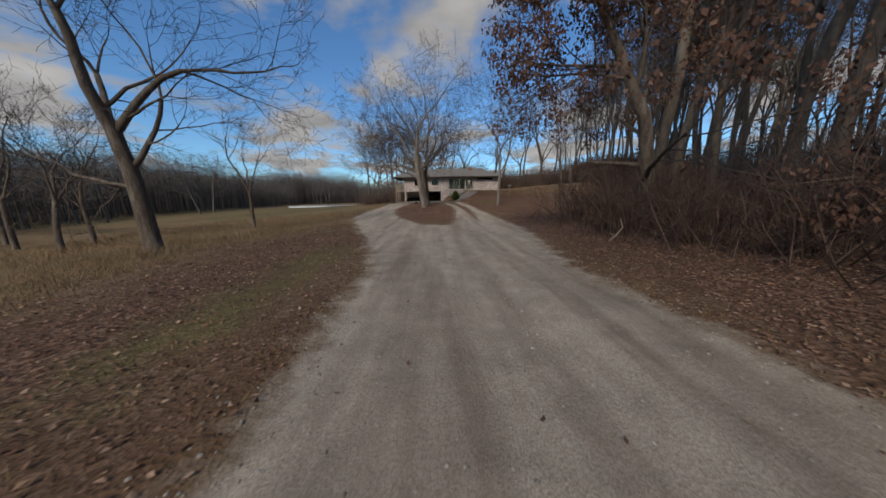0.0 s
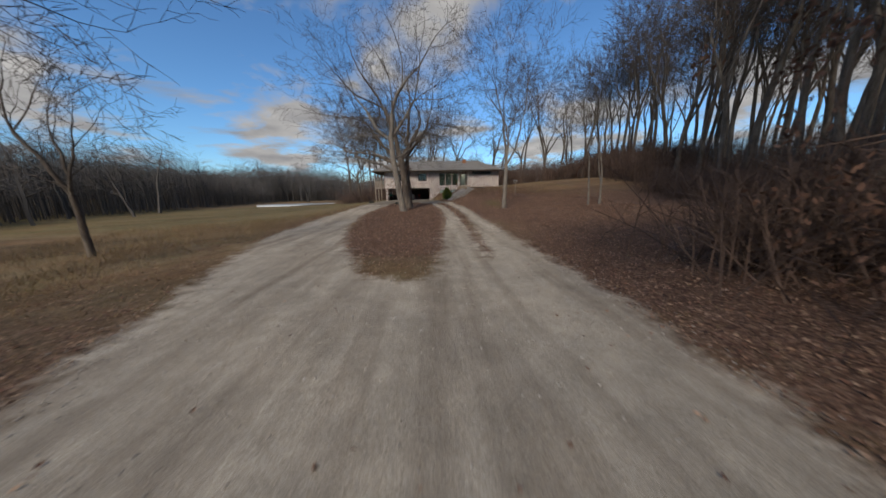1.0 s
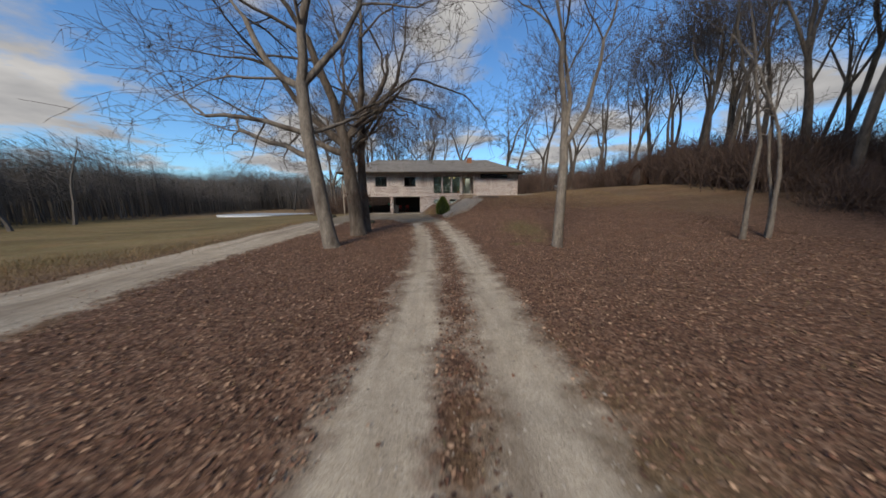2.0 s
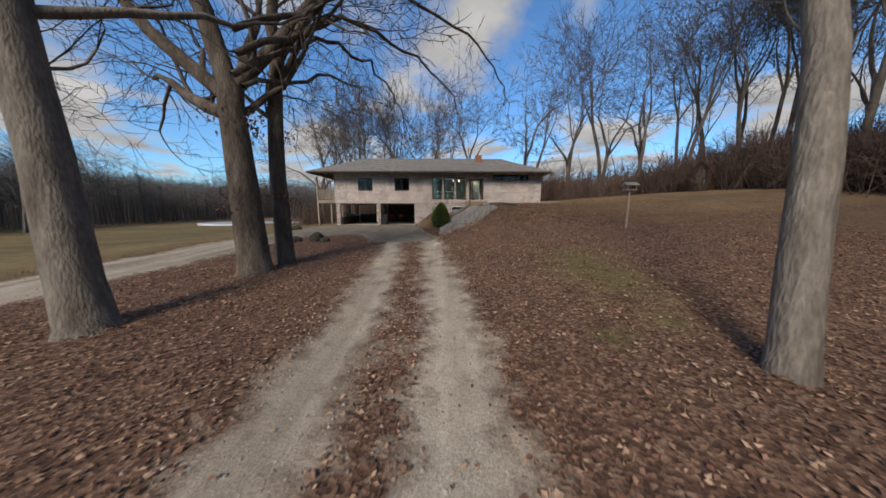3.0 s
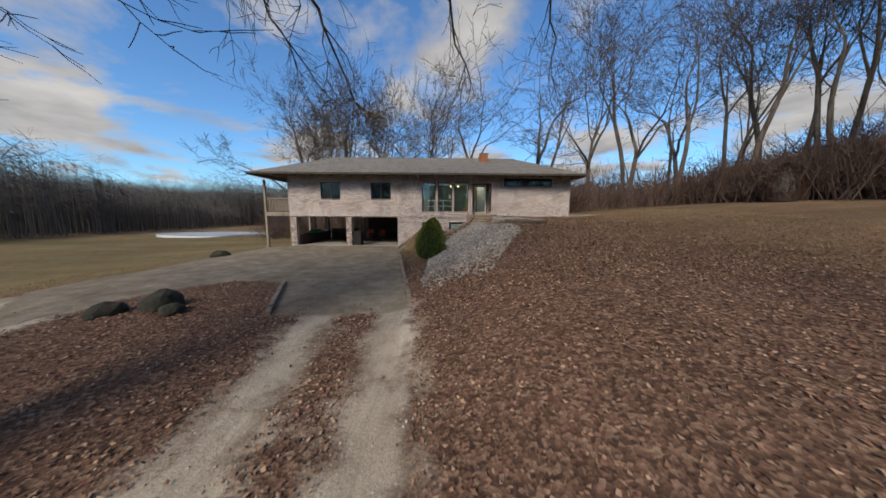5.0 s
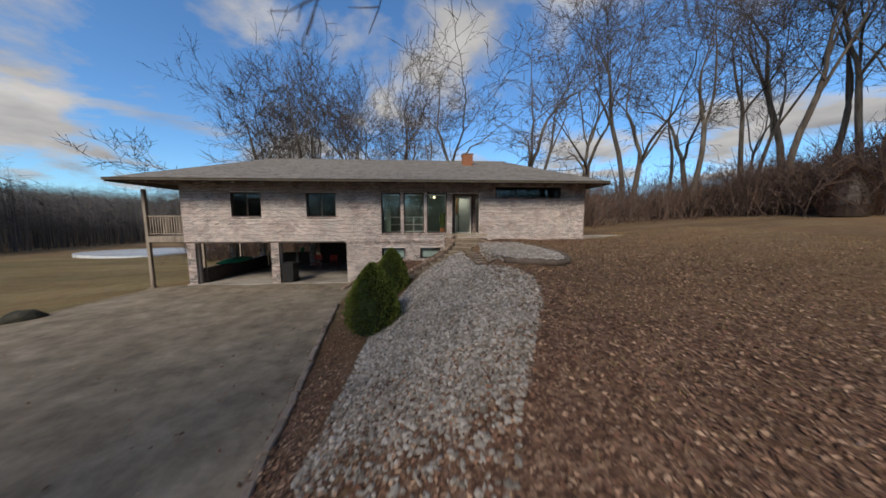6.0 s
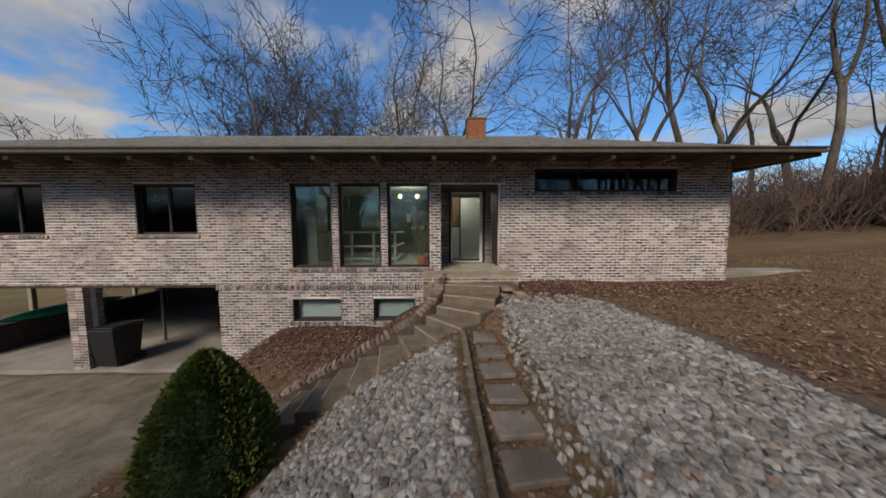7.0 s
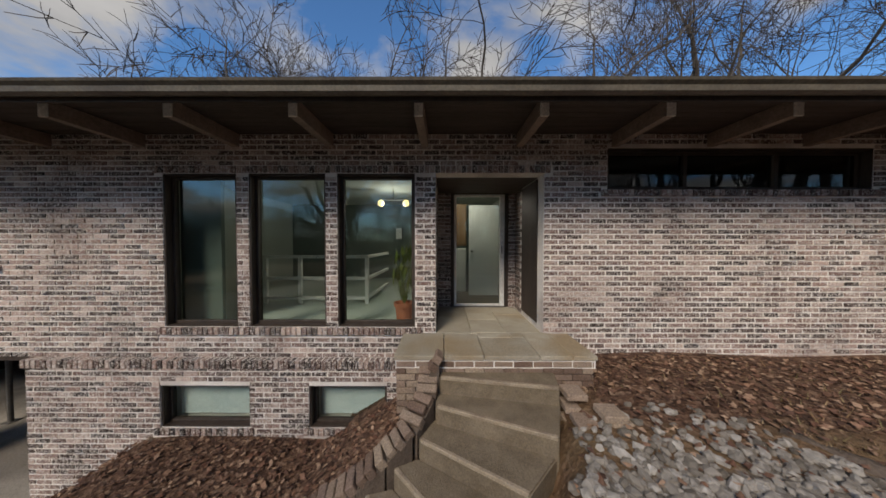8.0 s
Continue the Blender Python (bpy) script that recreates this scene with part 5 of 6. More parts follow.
part("base_plate", b, M_STEEL, prop)
b = Build()
b.soft(-0.09, 0.09, -0.09, 0.09, 2.02, 2.033, 0.003)
part("head_plate", b, M_STEEL, prop)
chair = thing("red_chair", "red painted metal chair in the carport shade", "chair", (-8.3, 3.7, -2.395), "red chairs")
boxed("seat", -0.22, 0.22, -0.22, 0.22, 0.43, 0.46, M_RED, chair, c=0.01)
boxed("backrest", -0.22, 0.22, 0.2, 0.23, 0.62, 0.95, M_RED, chair, c=0.01)
for x in (-0.2, 0.2):
    for y, h in ((-0.2, 0.43), (0.2, 0.95)):
        b = Build()
        b.tube([Vector((x, y, 0)), Vector((x, y, h))], [0.014, 0.014], 6, True)
        part("leg", b, M_RED, chair)
copy_thing(chair, pose(-7.35, 3.9, -2.395, 0, 0, 200))
table = thing("carport_table", "dark folding table at the carport rear", "table", (-7.0, 4.9, -2.395))
boxed("top", -0.8, 0.8, -0.38, 0.38, 0.72, 0.76, M_BROWN, table, c=0.01)
for x in (-0.72, 0.72):
    for y in (-0.32, 0.32):
        boxed("leg", x - 0.02, x + 0.02, y - 0.02, y + 0.02, 0, 0.72, M_BLACK, table)
canoe = thing("green_canoe", "green plastic canoe leaning on the half wall", "canoe", (-12.35, 2.4, -1.66))
hull = Build()
rings = []
for i in range(13):
    u = i / 12 * 2 - 1
    w_ = 0.34 * (1 - abs(u) ** 2.4) + 0.01
    for k in range(9):
        a = math.pi * k / 8
        rings.append((math.cos(a) * w_, u * 1.5, 0.02 + math.sin(a) * w_ * 0.75 + 0.10 * u * u))
hull.add(rings, [(i * 9 + k, i * 9 + k + 1, (i + 1) * 9 + k + 1, (i + 1) * 9 + k) for i in range(12) for k in range(8)])
part("hull", hull, M_GREEN, canoe, "upturned green hull", True)
b = Build()
for s in (-1, 1):
    b.tube([Vector((s * (0.34 * (1 - abs(u) ** 2.4) + 0.012), u * 1.5, 0.02 + 0.1 * u * u)) for u in np.linspace(-1, 1, 13)], [0.016] * 13, 5)
part("gunwale", b, M_BLACK, canoe)
bucket = thing("green_bucket", "green plastic bucket on the rear wall", "bucket", (-10.1, 5.72, -1.45))
b = Build()
b.lathe([(0.11, 0), (0.145, 0.28), (0.155, 0.28), (0.155, 0.30), (0.135, 0.30)], 16)
part("body", b, M_GREEN, bucket)
b = Build()
b.tube([Vector((0.15 * math.cos(a), 0, 0.29 + 0.14 * math.sin(a))) for a in np.linspace(0, math.pi, 9)], [0.005] * 9, 5)
part("handle", b, M_STEEL, bucket)

# edging blocks, kerb and boulders of the drive
kerb = thing("timber_kerb", "weathered edging along the island corner", "kerb", kind="structure")
b = Build()
for i in range(7):
    u0, u1 = i / 7, (i + 0.97) / 7
    xa, ya, xb, yb = -7.35 + 1.2 * u0, -10.75 - 2.75 * u0, -7.35 + 1.2 * u1, -10.75 - 2.75 * u1
    ang = math.degrees(math.atan2(yb - ya, xb - xa))
    bb = Build()
    bb.soft(0, math.hypot(xb - xa, yb - ya), -0.06, 0.06, -0.12, 0.10, 0.015, Matrix.Translation((xa, ya, gz(xa, ya))) @ pose(0, 0, 0, 0, rng.uniform(-1, 1), ang))
    part("block", bb, M_PAVER, kerb)
edge2 = thing("drive_edging", "uneven stone edging between drive and rocks", "kerb", kind="structure")
for i in range(26):
    y = -3.9 - 0.35 * i
    x = -4.72 + max(-y - 3.9, 0) * 0.185
    bb = Build()
    bb.soft(-0.06, 0.06, -0.16, 0.16, -0.1, rng.uniform(0.05, 0.12), 0.02, Matrix.Translation((x + 0.03, y, gz(x - 0.1, y))) @ pose(0, 0, 0, rng.uniform(-4, 4), rng.uniform(-6, 6), 10 + rng.uniform(-8, 8)))
    part("stone", bb, M_PAVER, edge2)


def boulder(name, x, y, sx, sy, sz, seed, material, label, category):
    r = random.Random(seed)
    bm = bmesh.new()
    bmesh.ops.create_icosphere(bm, subdivisions=3, radius=1.0)
    for v in bm.verts:
        k = 1 + 0.16 * noise.noise(v.co * 1.6 + Vector((seed, 0, 0))) + 0.07 * noise.noise(v.co * 4.5)
        v.co = Vector((v.co.x * sx * k, v.co.y * sy * k, max(v.co.z, -0.3) * sz * k))
    me = bpy.data.meshes.new(name)
    bm.to_mesh(me)
    bm.free()
    me.materials.append(material)
    o = new(name, me)
    o.location, o.rotation_euler = (x, y, gz(x, y) + 0.06), (0, 0, r.uniform(0, 6))
    return tagged(o, label, category)


boulder("tree_stump", -8.95, -13.0, 0.42, 0.34, 0.36, 3, M_MOSS, "dark weathered stump in the drive island", "stump")
boulder("boulder", -9.75, -13.45, 0.34, 0.26, 0.22, 4, M_MOSS, "dark mossy boulder beside the stump", "boulder")
boulder("boulder", -8.4, -13.35, 0.26, 0.22, 0.16, 6, M_MOSS, "small dark boulder beside the stump", "boulder")
boulder("boulder", -14.7, -4.2, 0.45, 0.34, 0.30, 5, M_MOSS, "dark boulder at the edge of the apron", "boulder")

# ---- bird box on a pole in the lawn ----
nest = thing("bird_feeder", "small roofed bird feeder on a pale wooden pole", "bird feeder", (4.7, -15.6, gz(4.7, -15.6)))
b = Build()
b.tube([Vector((0, 0, -0.1)), Vector((0.01, 0, 0.8)), Vector((0, 0, 1.5))], [0.04, 0.035, 0.03], 8, True)
part("pole", b, M_POST, nest)
boxed("tray", -0.2, 0.2, -0.15, 0.15, 1.5, 1.53, M_POST, nest, c=0.005)
for x in (-0.17, 0.17):
    boxed("side", x - 0.01, x + 0.01, -0.13, 0.13, 1.53, 1.72, M_POST, nest)
b = Build()
b.add([(-0.25, -0.2, 1.70), (0.25, -0.2, 1.70), (0.25, 0, 1.82), (-0.25, 0, 1.82), (-0.25, 0.2, 1.70), (0.25, 0.2, 1.70), (-0.25, -0.2, 1.68), (0.25, -0.2, 1.68), (0.25, 0.2, 1.68), (-0.25, 0.2, 1.68)], [(0, 1, 2, 3), (3, 2, 5, 4), (6, 7, 1, 0), (9, 4, 5, 8), (6, 9, 8, 7), (0, 3, 4, 9, 6), (1, 7, 8, 5, 2)])
part("roof", b, M_SHINGLE, nest)


# ---- bare trees ----
def limb_path(r, start, way, length, steps, wander, lift):
    pts, p, d = [start.copy()], start.copy(), way.normalized()
    for _ in range(steps):
        d = (d + Vector((r.gauss(0, wander), r.gauss(0, wander), r.gauss(0, wander) + lift))).normalized()
        p = p + d * (length / steps)
        pts.append(p.copy())
    return pts, d


def turn_from(r, d, angle):
    axis = d.orthogonal().normalized()
    axis.rotate(Matrix.Rotation(r.uniform(0, 2 * math.pi), 3, d))
    out = d.copy()
    out.rotate(Matrix.Rotation(angle, 3, axis))
    return out


def make_tree(seed, height, radius, lean=(0, 0), clear=0.3, spread=0.85, limbs=9, kids=(6, 5, 4), droop=0.0, sides=(12, 7, 4, 3, 3), forks=1, thin=0.008, reach=7.0, fat=1.0, splay=0.55):
    """Trunk, limbs and twigs of a leafless tree that stands at the origin: three lists of meshes."""
    r = random.Random(seed)
    trunks, arms, twigs = Build(), [], Build()
    tips = []

    def grow(p, d, length, rad, level, out):
        n_ = (5, 5, 4, 2, 2, 2)[level] if sides[0] < 9 else (5, 5, 5, 3, 2, 2)[level]
        pts, end = limb_path(r, p, d, length, n_, 0.10 + 0.05 * level, 0.045 - droop * level * 0.5)
        taper = [rad * (1 - 0.8 * i / n_) for i in range(n_ + 1)]
        out.tube(pts, taper, sides[min(level, 4)])
        tips.append((pts[-1], end))
        if level - 1 < len(kids):
            for i in range(kids[level - 1]):
                u = r.uniform(0.25, 1.0)
                j = min(int(u * n_), n_ - 1)
                q = pts[j].lerp(pts[j + 1], u * n_ - j)
                dd = (pts[j + 1] - pts[j]).normalized()
                nl = length * r.uniform(0.42, 0.72)
                grow(q, turn_from(r, dd, r.uniform(0.5, 1.0)), nl, max(taper[j] * 0.58, thin), level + 1, twigs)

    leaders = []
    for k in range(forks):
        a = r.uniform(0, 6.28)
        base_dir = Vector((lean[0], lean[1], 1)) if k == 0 else Vector((math.cos(a) * splay, math.sin(a) * splay, 1))
        st = Vector((0, 0, -0.2)) if k == 0 else leaders[0][0][3 + k % 2]
        h = height * (1.0 if k == 0 else 0.66)
        pts, end = limb_path(r, st, base_dir, h, 11, 0.075, 0.03)
        rad = [radius * (1 if k == 0 else 0.62) * ((1 - 0.9 * (i / 11)) ** 0.9) for i in range(12)]
        if k == 0:
            rad[0] *= 1.5
            pts.insert(1, pts[0].lerp(pts[1], 0.25))
            rad.insert(1, radius * 1.06)
        trunks.tube(pts, rad, sides[0])
        leaders.append((pts, rad))
    for pts, rad in leaders:
        for i in range(limbs):
            u = clear + (0.96 - clear) * (i + r.random()) / limbs
            f = u * (len(pts) - 1)
            j = min(int(f), len(pts) - 2)
            q = pts[j].lerp(pts[j + 1], f - j)
            dd = (pts[j + 1] - pts[j]).normalized()
            b = Build()
            grow(q, turn_from(r, dd, r.uniform(0.65, 1.3)), min(height * spread * (1.08 - u) * r.uniform(0.45, 0.75) + 0.5, reach), rad[j] * r.uniform(0.42, 0.6) * fat, 1, b)
            arms.append(b)
    return trunks, arms, twigs, tips


def place_tree(name, built, x, y, label, bark, yaw=0.0, group=""):
    t = thing(name, label, "tree", (x, y, gz(x, y)), group)
    t.rotation_euler = (0, 0, yaw)
    trunks, arms, twigs, _ = built
    part("trunk", trunks, bark, t, smooth=True)
    for a in arms:
        part("limb", a, bark, t, smooth=True)
    tagged(part("fine_crown", twigs, M_TWIG, t), kind="stuff")
    return t


def cut_back(piece, keep):
    """Leaves the faces whose corners all pass, and only their corners."""
    faces = [f for f in piece.f if all(keep(piece.v[i]) for i in f)]
    used = sorted({i for f in faces for i in f})
    place = {i: k for k, i in enumerate(used)}
    piece.v = [piece.v[i] for i in used]
    piece.f = [tuple(place[i] for i in f) for f in faces]


def spreading_tree(seed, height, radius, lean=(0.0, 0.0), fork=0.28, mains=3, open_=0.62, depth=6, thin=0.010, lift=0.05, kink=0.15, shrink=0.78, low=(), shoots=2):
    """A broad bare crown: a short trunk that divides again and again into crooked limbs and twigs."""
    r = random.Random(seed)
    trunk, arms, twigs, tips = Build(), [], Build(), []

    def sides_for(rad):
        return 12 if rad > 0.15 else 8 if rad > 0.07 else 5 if rad > 0.03 else 3

    def branch(p, d, length, rad, level, out):
        n_ = 5 if level < 2 else 4 if level < 4 else 3
        pts, end = limb_path(r, p, d, length, n_, kink, lift if level < 4 else lift * 0.4)
        rads = [rad * (1 - 0.42 * i / n_) for i in range(n_ + 1)]
        here = out if rad > 0.035 else twigs
        here.tube(pts, rads, sides_for(rad))
        tips.append((pts[-1], end))
        if level >= depth or rad * 0.6 < thin * 0.5:
            return
        for i, (turn, thick, far_) in enumerate(((r.uniform(0.12, 0.38), 0.80, shrink), (r.uniform(0.45, 0.95), 0.58, shrink * 0.92))):
            branch(pts[-1], turn_from(r, end, turn), length * far_ * r.uniform(0.82, 1.1), max(rads[-1] * thick, thin), level + 1, out)
        for _ in range(shoots if level > 0 else 1):
            j = r.randrange(1, n_)
            branch(pts[j], turn_from(r, (pts[j + 1] - pts[j]).normalized(), r.uniform(0.6, 1.15)), length * r.uniform(0.45, 0.65), max(rads[j] * 0.42, thin), level + 2, out)

    pts, end = limb_path(r, Vector((0, 0, -0.25)), Vector((lean[0], lean[1], 1)), height * fork + 0.25, 7, 0.035, 0.0)
    rads = [radius * (1 - 0.26 * i / 7) for i in range(8)]
    pts.insert(1, pts[0].lerp(pts[1], 0.35))
    rads.insert(1, radius * 1.08)
    rads[0] = radius * 1.55
    trunk.tube(pts, rads, 16 if radius > 0.24 else 10)
    turn0 = r.uniform(0, 6.28)
    for k in range(mains):
        a = turn0 + k * 6.283 / mains + r.uniform(-0.35, 0.35)
        tilt = open_ * r.uniform(0.55, 1.1) if k else open_ * 0.3
        d = (end + Vector((math.cos(a) * math.tan(tilt), math.sin(a) * math.tan(tilt), 0))).normalized()
        b = Build()
        branch(pts[-1] - end * 0.1 * k, d, height * 0.26 * r.uniform(0.88, 1.12), radius * (0.66 if k == 0 else 0.5), 0, b)
        arms.append(b)
    for z, way, length, rad in low:
        j = max(i for i in range(len(pts)) if pts[i].z <= z)
        b = Build()
        branch(pts[j], Vector(way).normalized(), length, rad, 1, b)
        arms.append(b)
    return trunk, arms, twigs, tips


def hanging_limb(r, arms, twigs, way, radius):
    """A long limb through given stations, with crooked twigs that droop from it."""
    b = Build()
    pts = []
    for p, q in zip(way[:-1], way[1:]):
        for i in range(5):
            pts.append(Vector(p).lerp(Vector(q), i / 5) + Vector((r.gauss(0, 0.07), r.gauss(0, 0.07), r.gauss(0, 0.06))))
    pts.append(Vector(way[-1]))
    n_ = len(pts)
    b.tube(pts, [radius * (1 - 0.9 * i / (n_ - 1)) for i in range(n_)], 7)
    arms.append(b)
    for i in range(4, n_ - 1):
        if i % 3 != 2:
            d = turn_from(r, (pts[i + 1] - pts[i]).normalized(), r.uniform(0.35, 0.9))
            d.z -= 0.25
            length = r.uniform(0.7, 2.0)
            q, e = limb_path(r, pts[i], d, length, 5, 0.22, -0.10)
            twigs.tube(q, [0.017, 0.014, 0.011, 0.009, 0.007, 0.005], 4)
            for _k in range(4):
                j = r.randrange(1, 5)
                w, _e = limb_path(r, q[j], turn_from(r, (q[j + 1] - q[j]).normalized(), r.uniform(0.4, 1.0)), r.uniform(0.2, 0.55), 3, 0.22, -0.06)
                twigs.tube(w, [0.008, 0.007, 0.005, 0.004], 3)


def clear_way(built, x, y):
    """The island oaks keep clear of the air over the drive that is passed below head height."""
    for piece in built[1] + [built[2]]:
        cut_back(piece, lambda p: p[2] > 5.2 or p[0] + x < -4.6)
    return built[0], [a for a in built[1] if a.f], built[2], built[3]


AX, AY = -8.15, -22.45
oak_a = clear_way(spreading_tree(4, 16, 0.31, (-0.20, 0.06), 0.42, 3, 0.95, 6, lift=0.015, kink=0.17, low=((4.0, (-1.0, 0.5, 0.28), 4.2, 0.13), (5.0, (-0.9, -0.4, 0.35), 3.8, 0.11), (5.6, (0.8, 0.6, 0.5), 3.2, 0.09))), AX, AY)
oak1 = place_tree("oak_tree", oak_a, AX, AY, "bare oak with a leaning grey trunk in the island", M_BARK2)
BX, BY = -7.95, -19.0
oak_b = clear_way(spreading_tree(13, 17, 0.41, (-0.05, 0.02), 0.30, 4, 0.9, 6, lift=0.015, kink=0.17, low=((4.3, (-1.0, -0.12, 0.42), 3.8, 0.19), (5.0, (0.5, 0.9, 0.6), 3.0, 0.11))), BX, BY)
br = random.Random(31)
for way, rad in (((-0.1, 0.0, 5.2), (1.2, 1.8, 7.0), (2.6, 3.6, 7.2), (3.5, 4.9, 5.9), (4.0, 5.9, 4.5)), 0.085), (((0.0, 0.1, 5.6), (2.0, 2.2, 7.8), (4.2, 4.6, 8.0), (5.8, 6.2, 6.9), (6.5, 7.1, 5.5)), 0.09), (((0.0, 0.0, 6.2), (3.2, 2.0, 8.8), (6.4, 5.0, 9.0), (8.4, 7.2, 7.8), (9.2, 8.4, 6.3)), 0.085), (((0.1, 0.1, 4.9), (1.0, 2.6, 6.3), (2.0, 5.2, 6.9), (2.4, 6.9, 5.6)), 0.07):
    hanging_limb(br, oak_b[1], oak_b[2], way, rad)
oak_b_tree = place_tree("oak_tree", oak_b, BX, BY, "large bare oak with a thick furrowed trunk in the island", M_BARK)
CX, CY = -7.8, -17.75
oak_c = clear_way(spreading_tree(28, 16, 0.27, (-0.05, 0.03), 0.40, 3, 0.85, 6, lift=0.02, kink=0.17, low=((5.6, (0.7, 0.2, 0.75), 2.8, 0.11), (5.0, (-0.5, 0.9, 0.5), 2.4, 0.09))), CX, CY)
oak2 = place_tree("oak_tree", oak_c, CX, CY, "bare oak with a slimmer dark trunk in the island", M_BARK)
yt = spreading_tree(8, 15, 0.20, (0.0, 0.0), 0.27, 3, 0.34, 6, lift=0.09)
place_tree("ash_tree", yt, 1.02, -23.8, "slender bare forked tree among lawn leaves", M_BARK2)
for i, (x, y, h, r_) in enumerate(((9.3, -23.2, 9, 0.10), (10.3, -23.3, 10, 0.09), (10.6, -23.0, 8.5, 0.07))):
    place_tree("sapling", make_tree(30 + i, h, r_, (0.02 * i, 0), 0.5, 0.4, 6, (4, 3)), x, y, "thin pale sapling at the wood's edge", M_BARK2, group="saplings")
place_tree("oak_tree", spreading_tree(17, 15, 0.36, (0.0, 0.02), 0.36, 3, 0.75, 6, lift=0.02, low=((3.4, (-0.9, -0.3, 0.35), 3.0, 0.11), (3.9, (0.9, 0.2, 0.6), 3.6, 0.13))), -20.6, -44.2, "big dark bare tree standing in the field grass", M_BARK)
place_tree("field_tree", spreading_tree(23, 9.5, 0.15, (0, 0), 0.3, 3, 0.5, 5), -21.8, -34.9, "young bare forked tree in the field", M_BARK)
for i, (x, y, h) in enumerate(((-29.7, -40.6, 10), (-31.6, -37.4, 9), (-34.4, -39.2, 11), (-39, -36.5, 8), (-44, -34.2, 9))):
    place_tree("field_tree", spreading_tree(40 + i, h, 0.17, (0.0, 0), 0.3, 3, 0.6, 5), x, y, "dark bare tree at the field edge", M_BARK, group="field trees")

# the wood's oak that still holds its brown leaves
OX, OY = 1.2, -46.9


def over_bank(p):
    """True where the oak may spread: not low or far out over the drive."""
    return p[0] + OX > -5.0 and (p[1] + OY < -45.6 or p[0] + OX > 0.2) and (p[0] + OX > -0.8 or p[2] > 3.4)


built = make_tree(51, 12, 0.30, (0.04, -0.04), 0.2, 0.9, 13, (6, 5, 4), 0.02, reach=5.0, fat=0.75)
for piece in built[1] + [built[2]]:
    cut_back(piece, over_bank)
built = (built[0], [a for a in built[1] if a.f], built[2], built[3])
oak3 = place_tree("oak_tree", built, OX, OY, "spreading oak that keeps its brown leaves", M_BARK)
r5 = random.Random(9)


def leaf_blades(build, p, size, count, spread):
    for _ in range(count):
        q = p + Vector((r5.gauss(0, spread), r5.gauss(0, spread), r5.gauss(0, spread)))
        a, b = turn_from(r5, Vector((0, 0, -1)), r5.uniform(0, 1.2)) * size, turn_from(r5, Vector((1, 0, 0)), r5.uniform(0, 3.1)) * size * 0.32
        build.add([tuple(q), tuple(q + a * 0.5 + b), tuple(q + a), tuple(q + a * 0.5 - b)], [(0, 1, 2, 3)])


lb = Build()
for p, d in built[3]:
    if p.z < 9.5 and over_bank(p) and r5.random() < 0.75:
        leaf_blades(lb, p, 0.14, 26, 0.17)
tagged(part("leaves", lb, M_OAKLEAF, oak3, "clinging brown oak leaves"), kind="stuff")
for owner, tips in ((oak_b_tree, oak_b[3]), (oak2, oak_c[3])):
    lb = Build()
    for k in range(34):
        a, h = r5.uniform(0, 6.28), r5.choice((2.0, 2.15, 3.9, 4.2)) + r5.uniform(-0.2, 0.2)
        leaf_blades(lb, Vector((-0.05 * h + math.cos(a) * 0.52, math.sin(a) * 0.52, h)), 0.10, 7, 0.13)
    for p, d in tips[:60]:
        if p.z < 6.0 and p.xy.length < 4.0:
            leaf_blades(lb, p, 0.10, 8, 0.18)
    tagged(part("leaves", lb, M_OAKLEAF, owner, "last brown leaves"), kind="stuff")

# ---- the woods ----
protos = []
for i in range(8):
    if i < 3:
        built = spreading_tree(61 + i, 18.0 + i * 0.7, 0.30, (0.05 * (i - 1), 0.0), 0.30, 3, 0.72, 5, thin=0.022, lift=0.035, kink=0.16, shoots=2 - i % 2)
    else:
        built = spreading_tree(70 + i, 19 + i * 0.5, 0.15 + 0.017 * i, (0.012 * (i - 5), 0.01), 0.40 + 0.04 * (i % 3), 2 + i % 2, 0.40, 5, thin=0.020, lift=0.05, kink=0.09, shoots=3)
    trunks, arms, twigs, _ = built
    t = thing("wood_tree", "tall bare grey-barked tree of the wood" if i > 2 else "broad bare grey-barked tree behind the house", "tree", group="woodland trees")
    part("trunk", trunks, M_WOODBARK, t, smooth=True)
    crown = Build()
    for a in arms:
        crown.add(a.v, a.f)
    part("crown", crown, M_WOODBARK, t, smooth=True)
    tagged(part("fine_crown", twigs, M_TWIG, t), kind="stuff")
    protos.append(t)
wr = random.Random(77)
BROAD = [(-21.0, 16.5), (-14.6, 16.0), (-9.4, 19.0), (-4.4, 16.5), (1.1, 15.2), (9.2, 15.5), (15.8, 14.5), (21.5, 15.2), (26.5, 14)]
spots = BROAD + [(12.5, 20), (18.5, 20), (-1.5, 24), (29, 11), (33, 8), (24, 20), (36, 16), (30, 20), (-13, -67), (-17, -72), (-3.5, -66), (0.5, -71), (5, -67), (-9.5, -76), (9, -73), (-22, -68), (-2, -78), (25, -8), (26, -4), (27, 1), (25, 5), (29, -11), (31, -2), (30.5, 4.5), (22.5, 9.5), (34, 1), (27.5, 9)]
for _ in range(1400):
    if len(spots) > 150:
        break
    y = wr.uniform(-62, 40)
    edge_x = float(np.interp(y, [-62, -50, -43, -40, -36, -30, -22, -12, 0, 10, 14, 40], [1.5, 1.5, 2.5, 8, 13, 16, 18, 24, 24, 26, -24, -30]))
    x = edge_x + abs(wr.gauss(0, 15)) + 0.6
    if -26 < x < 22 and 9 < y < 27:
        continue
    if all(math.hypot(x - a, y - c) > 2.1 for a, c in spots) and math.hypot(x - OX, y - OY) > 3.0:
        spots.append((x, y))
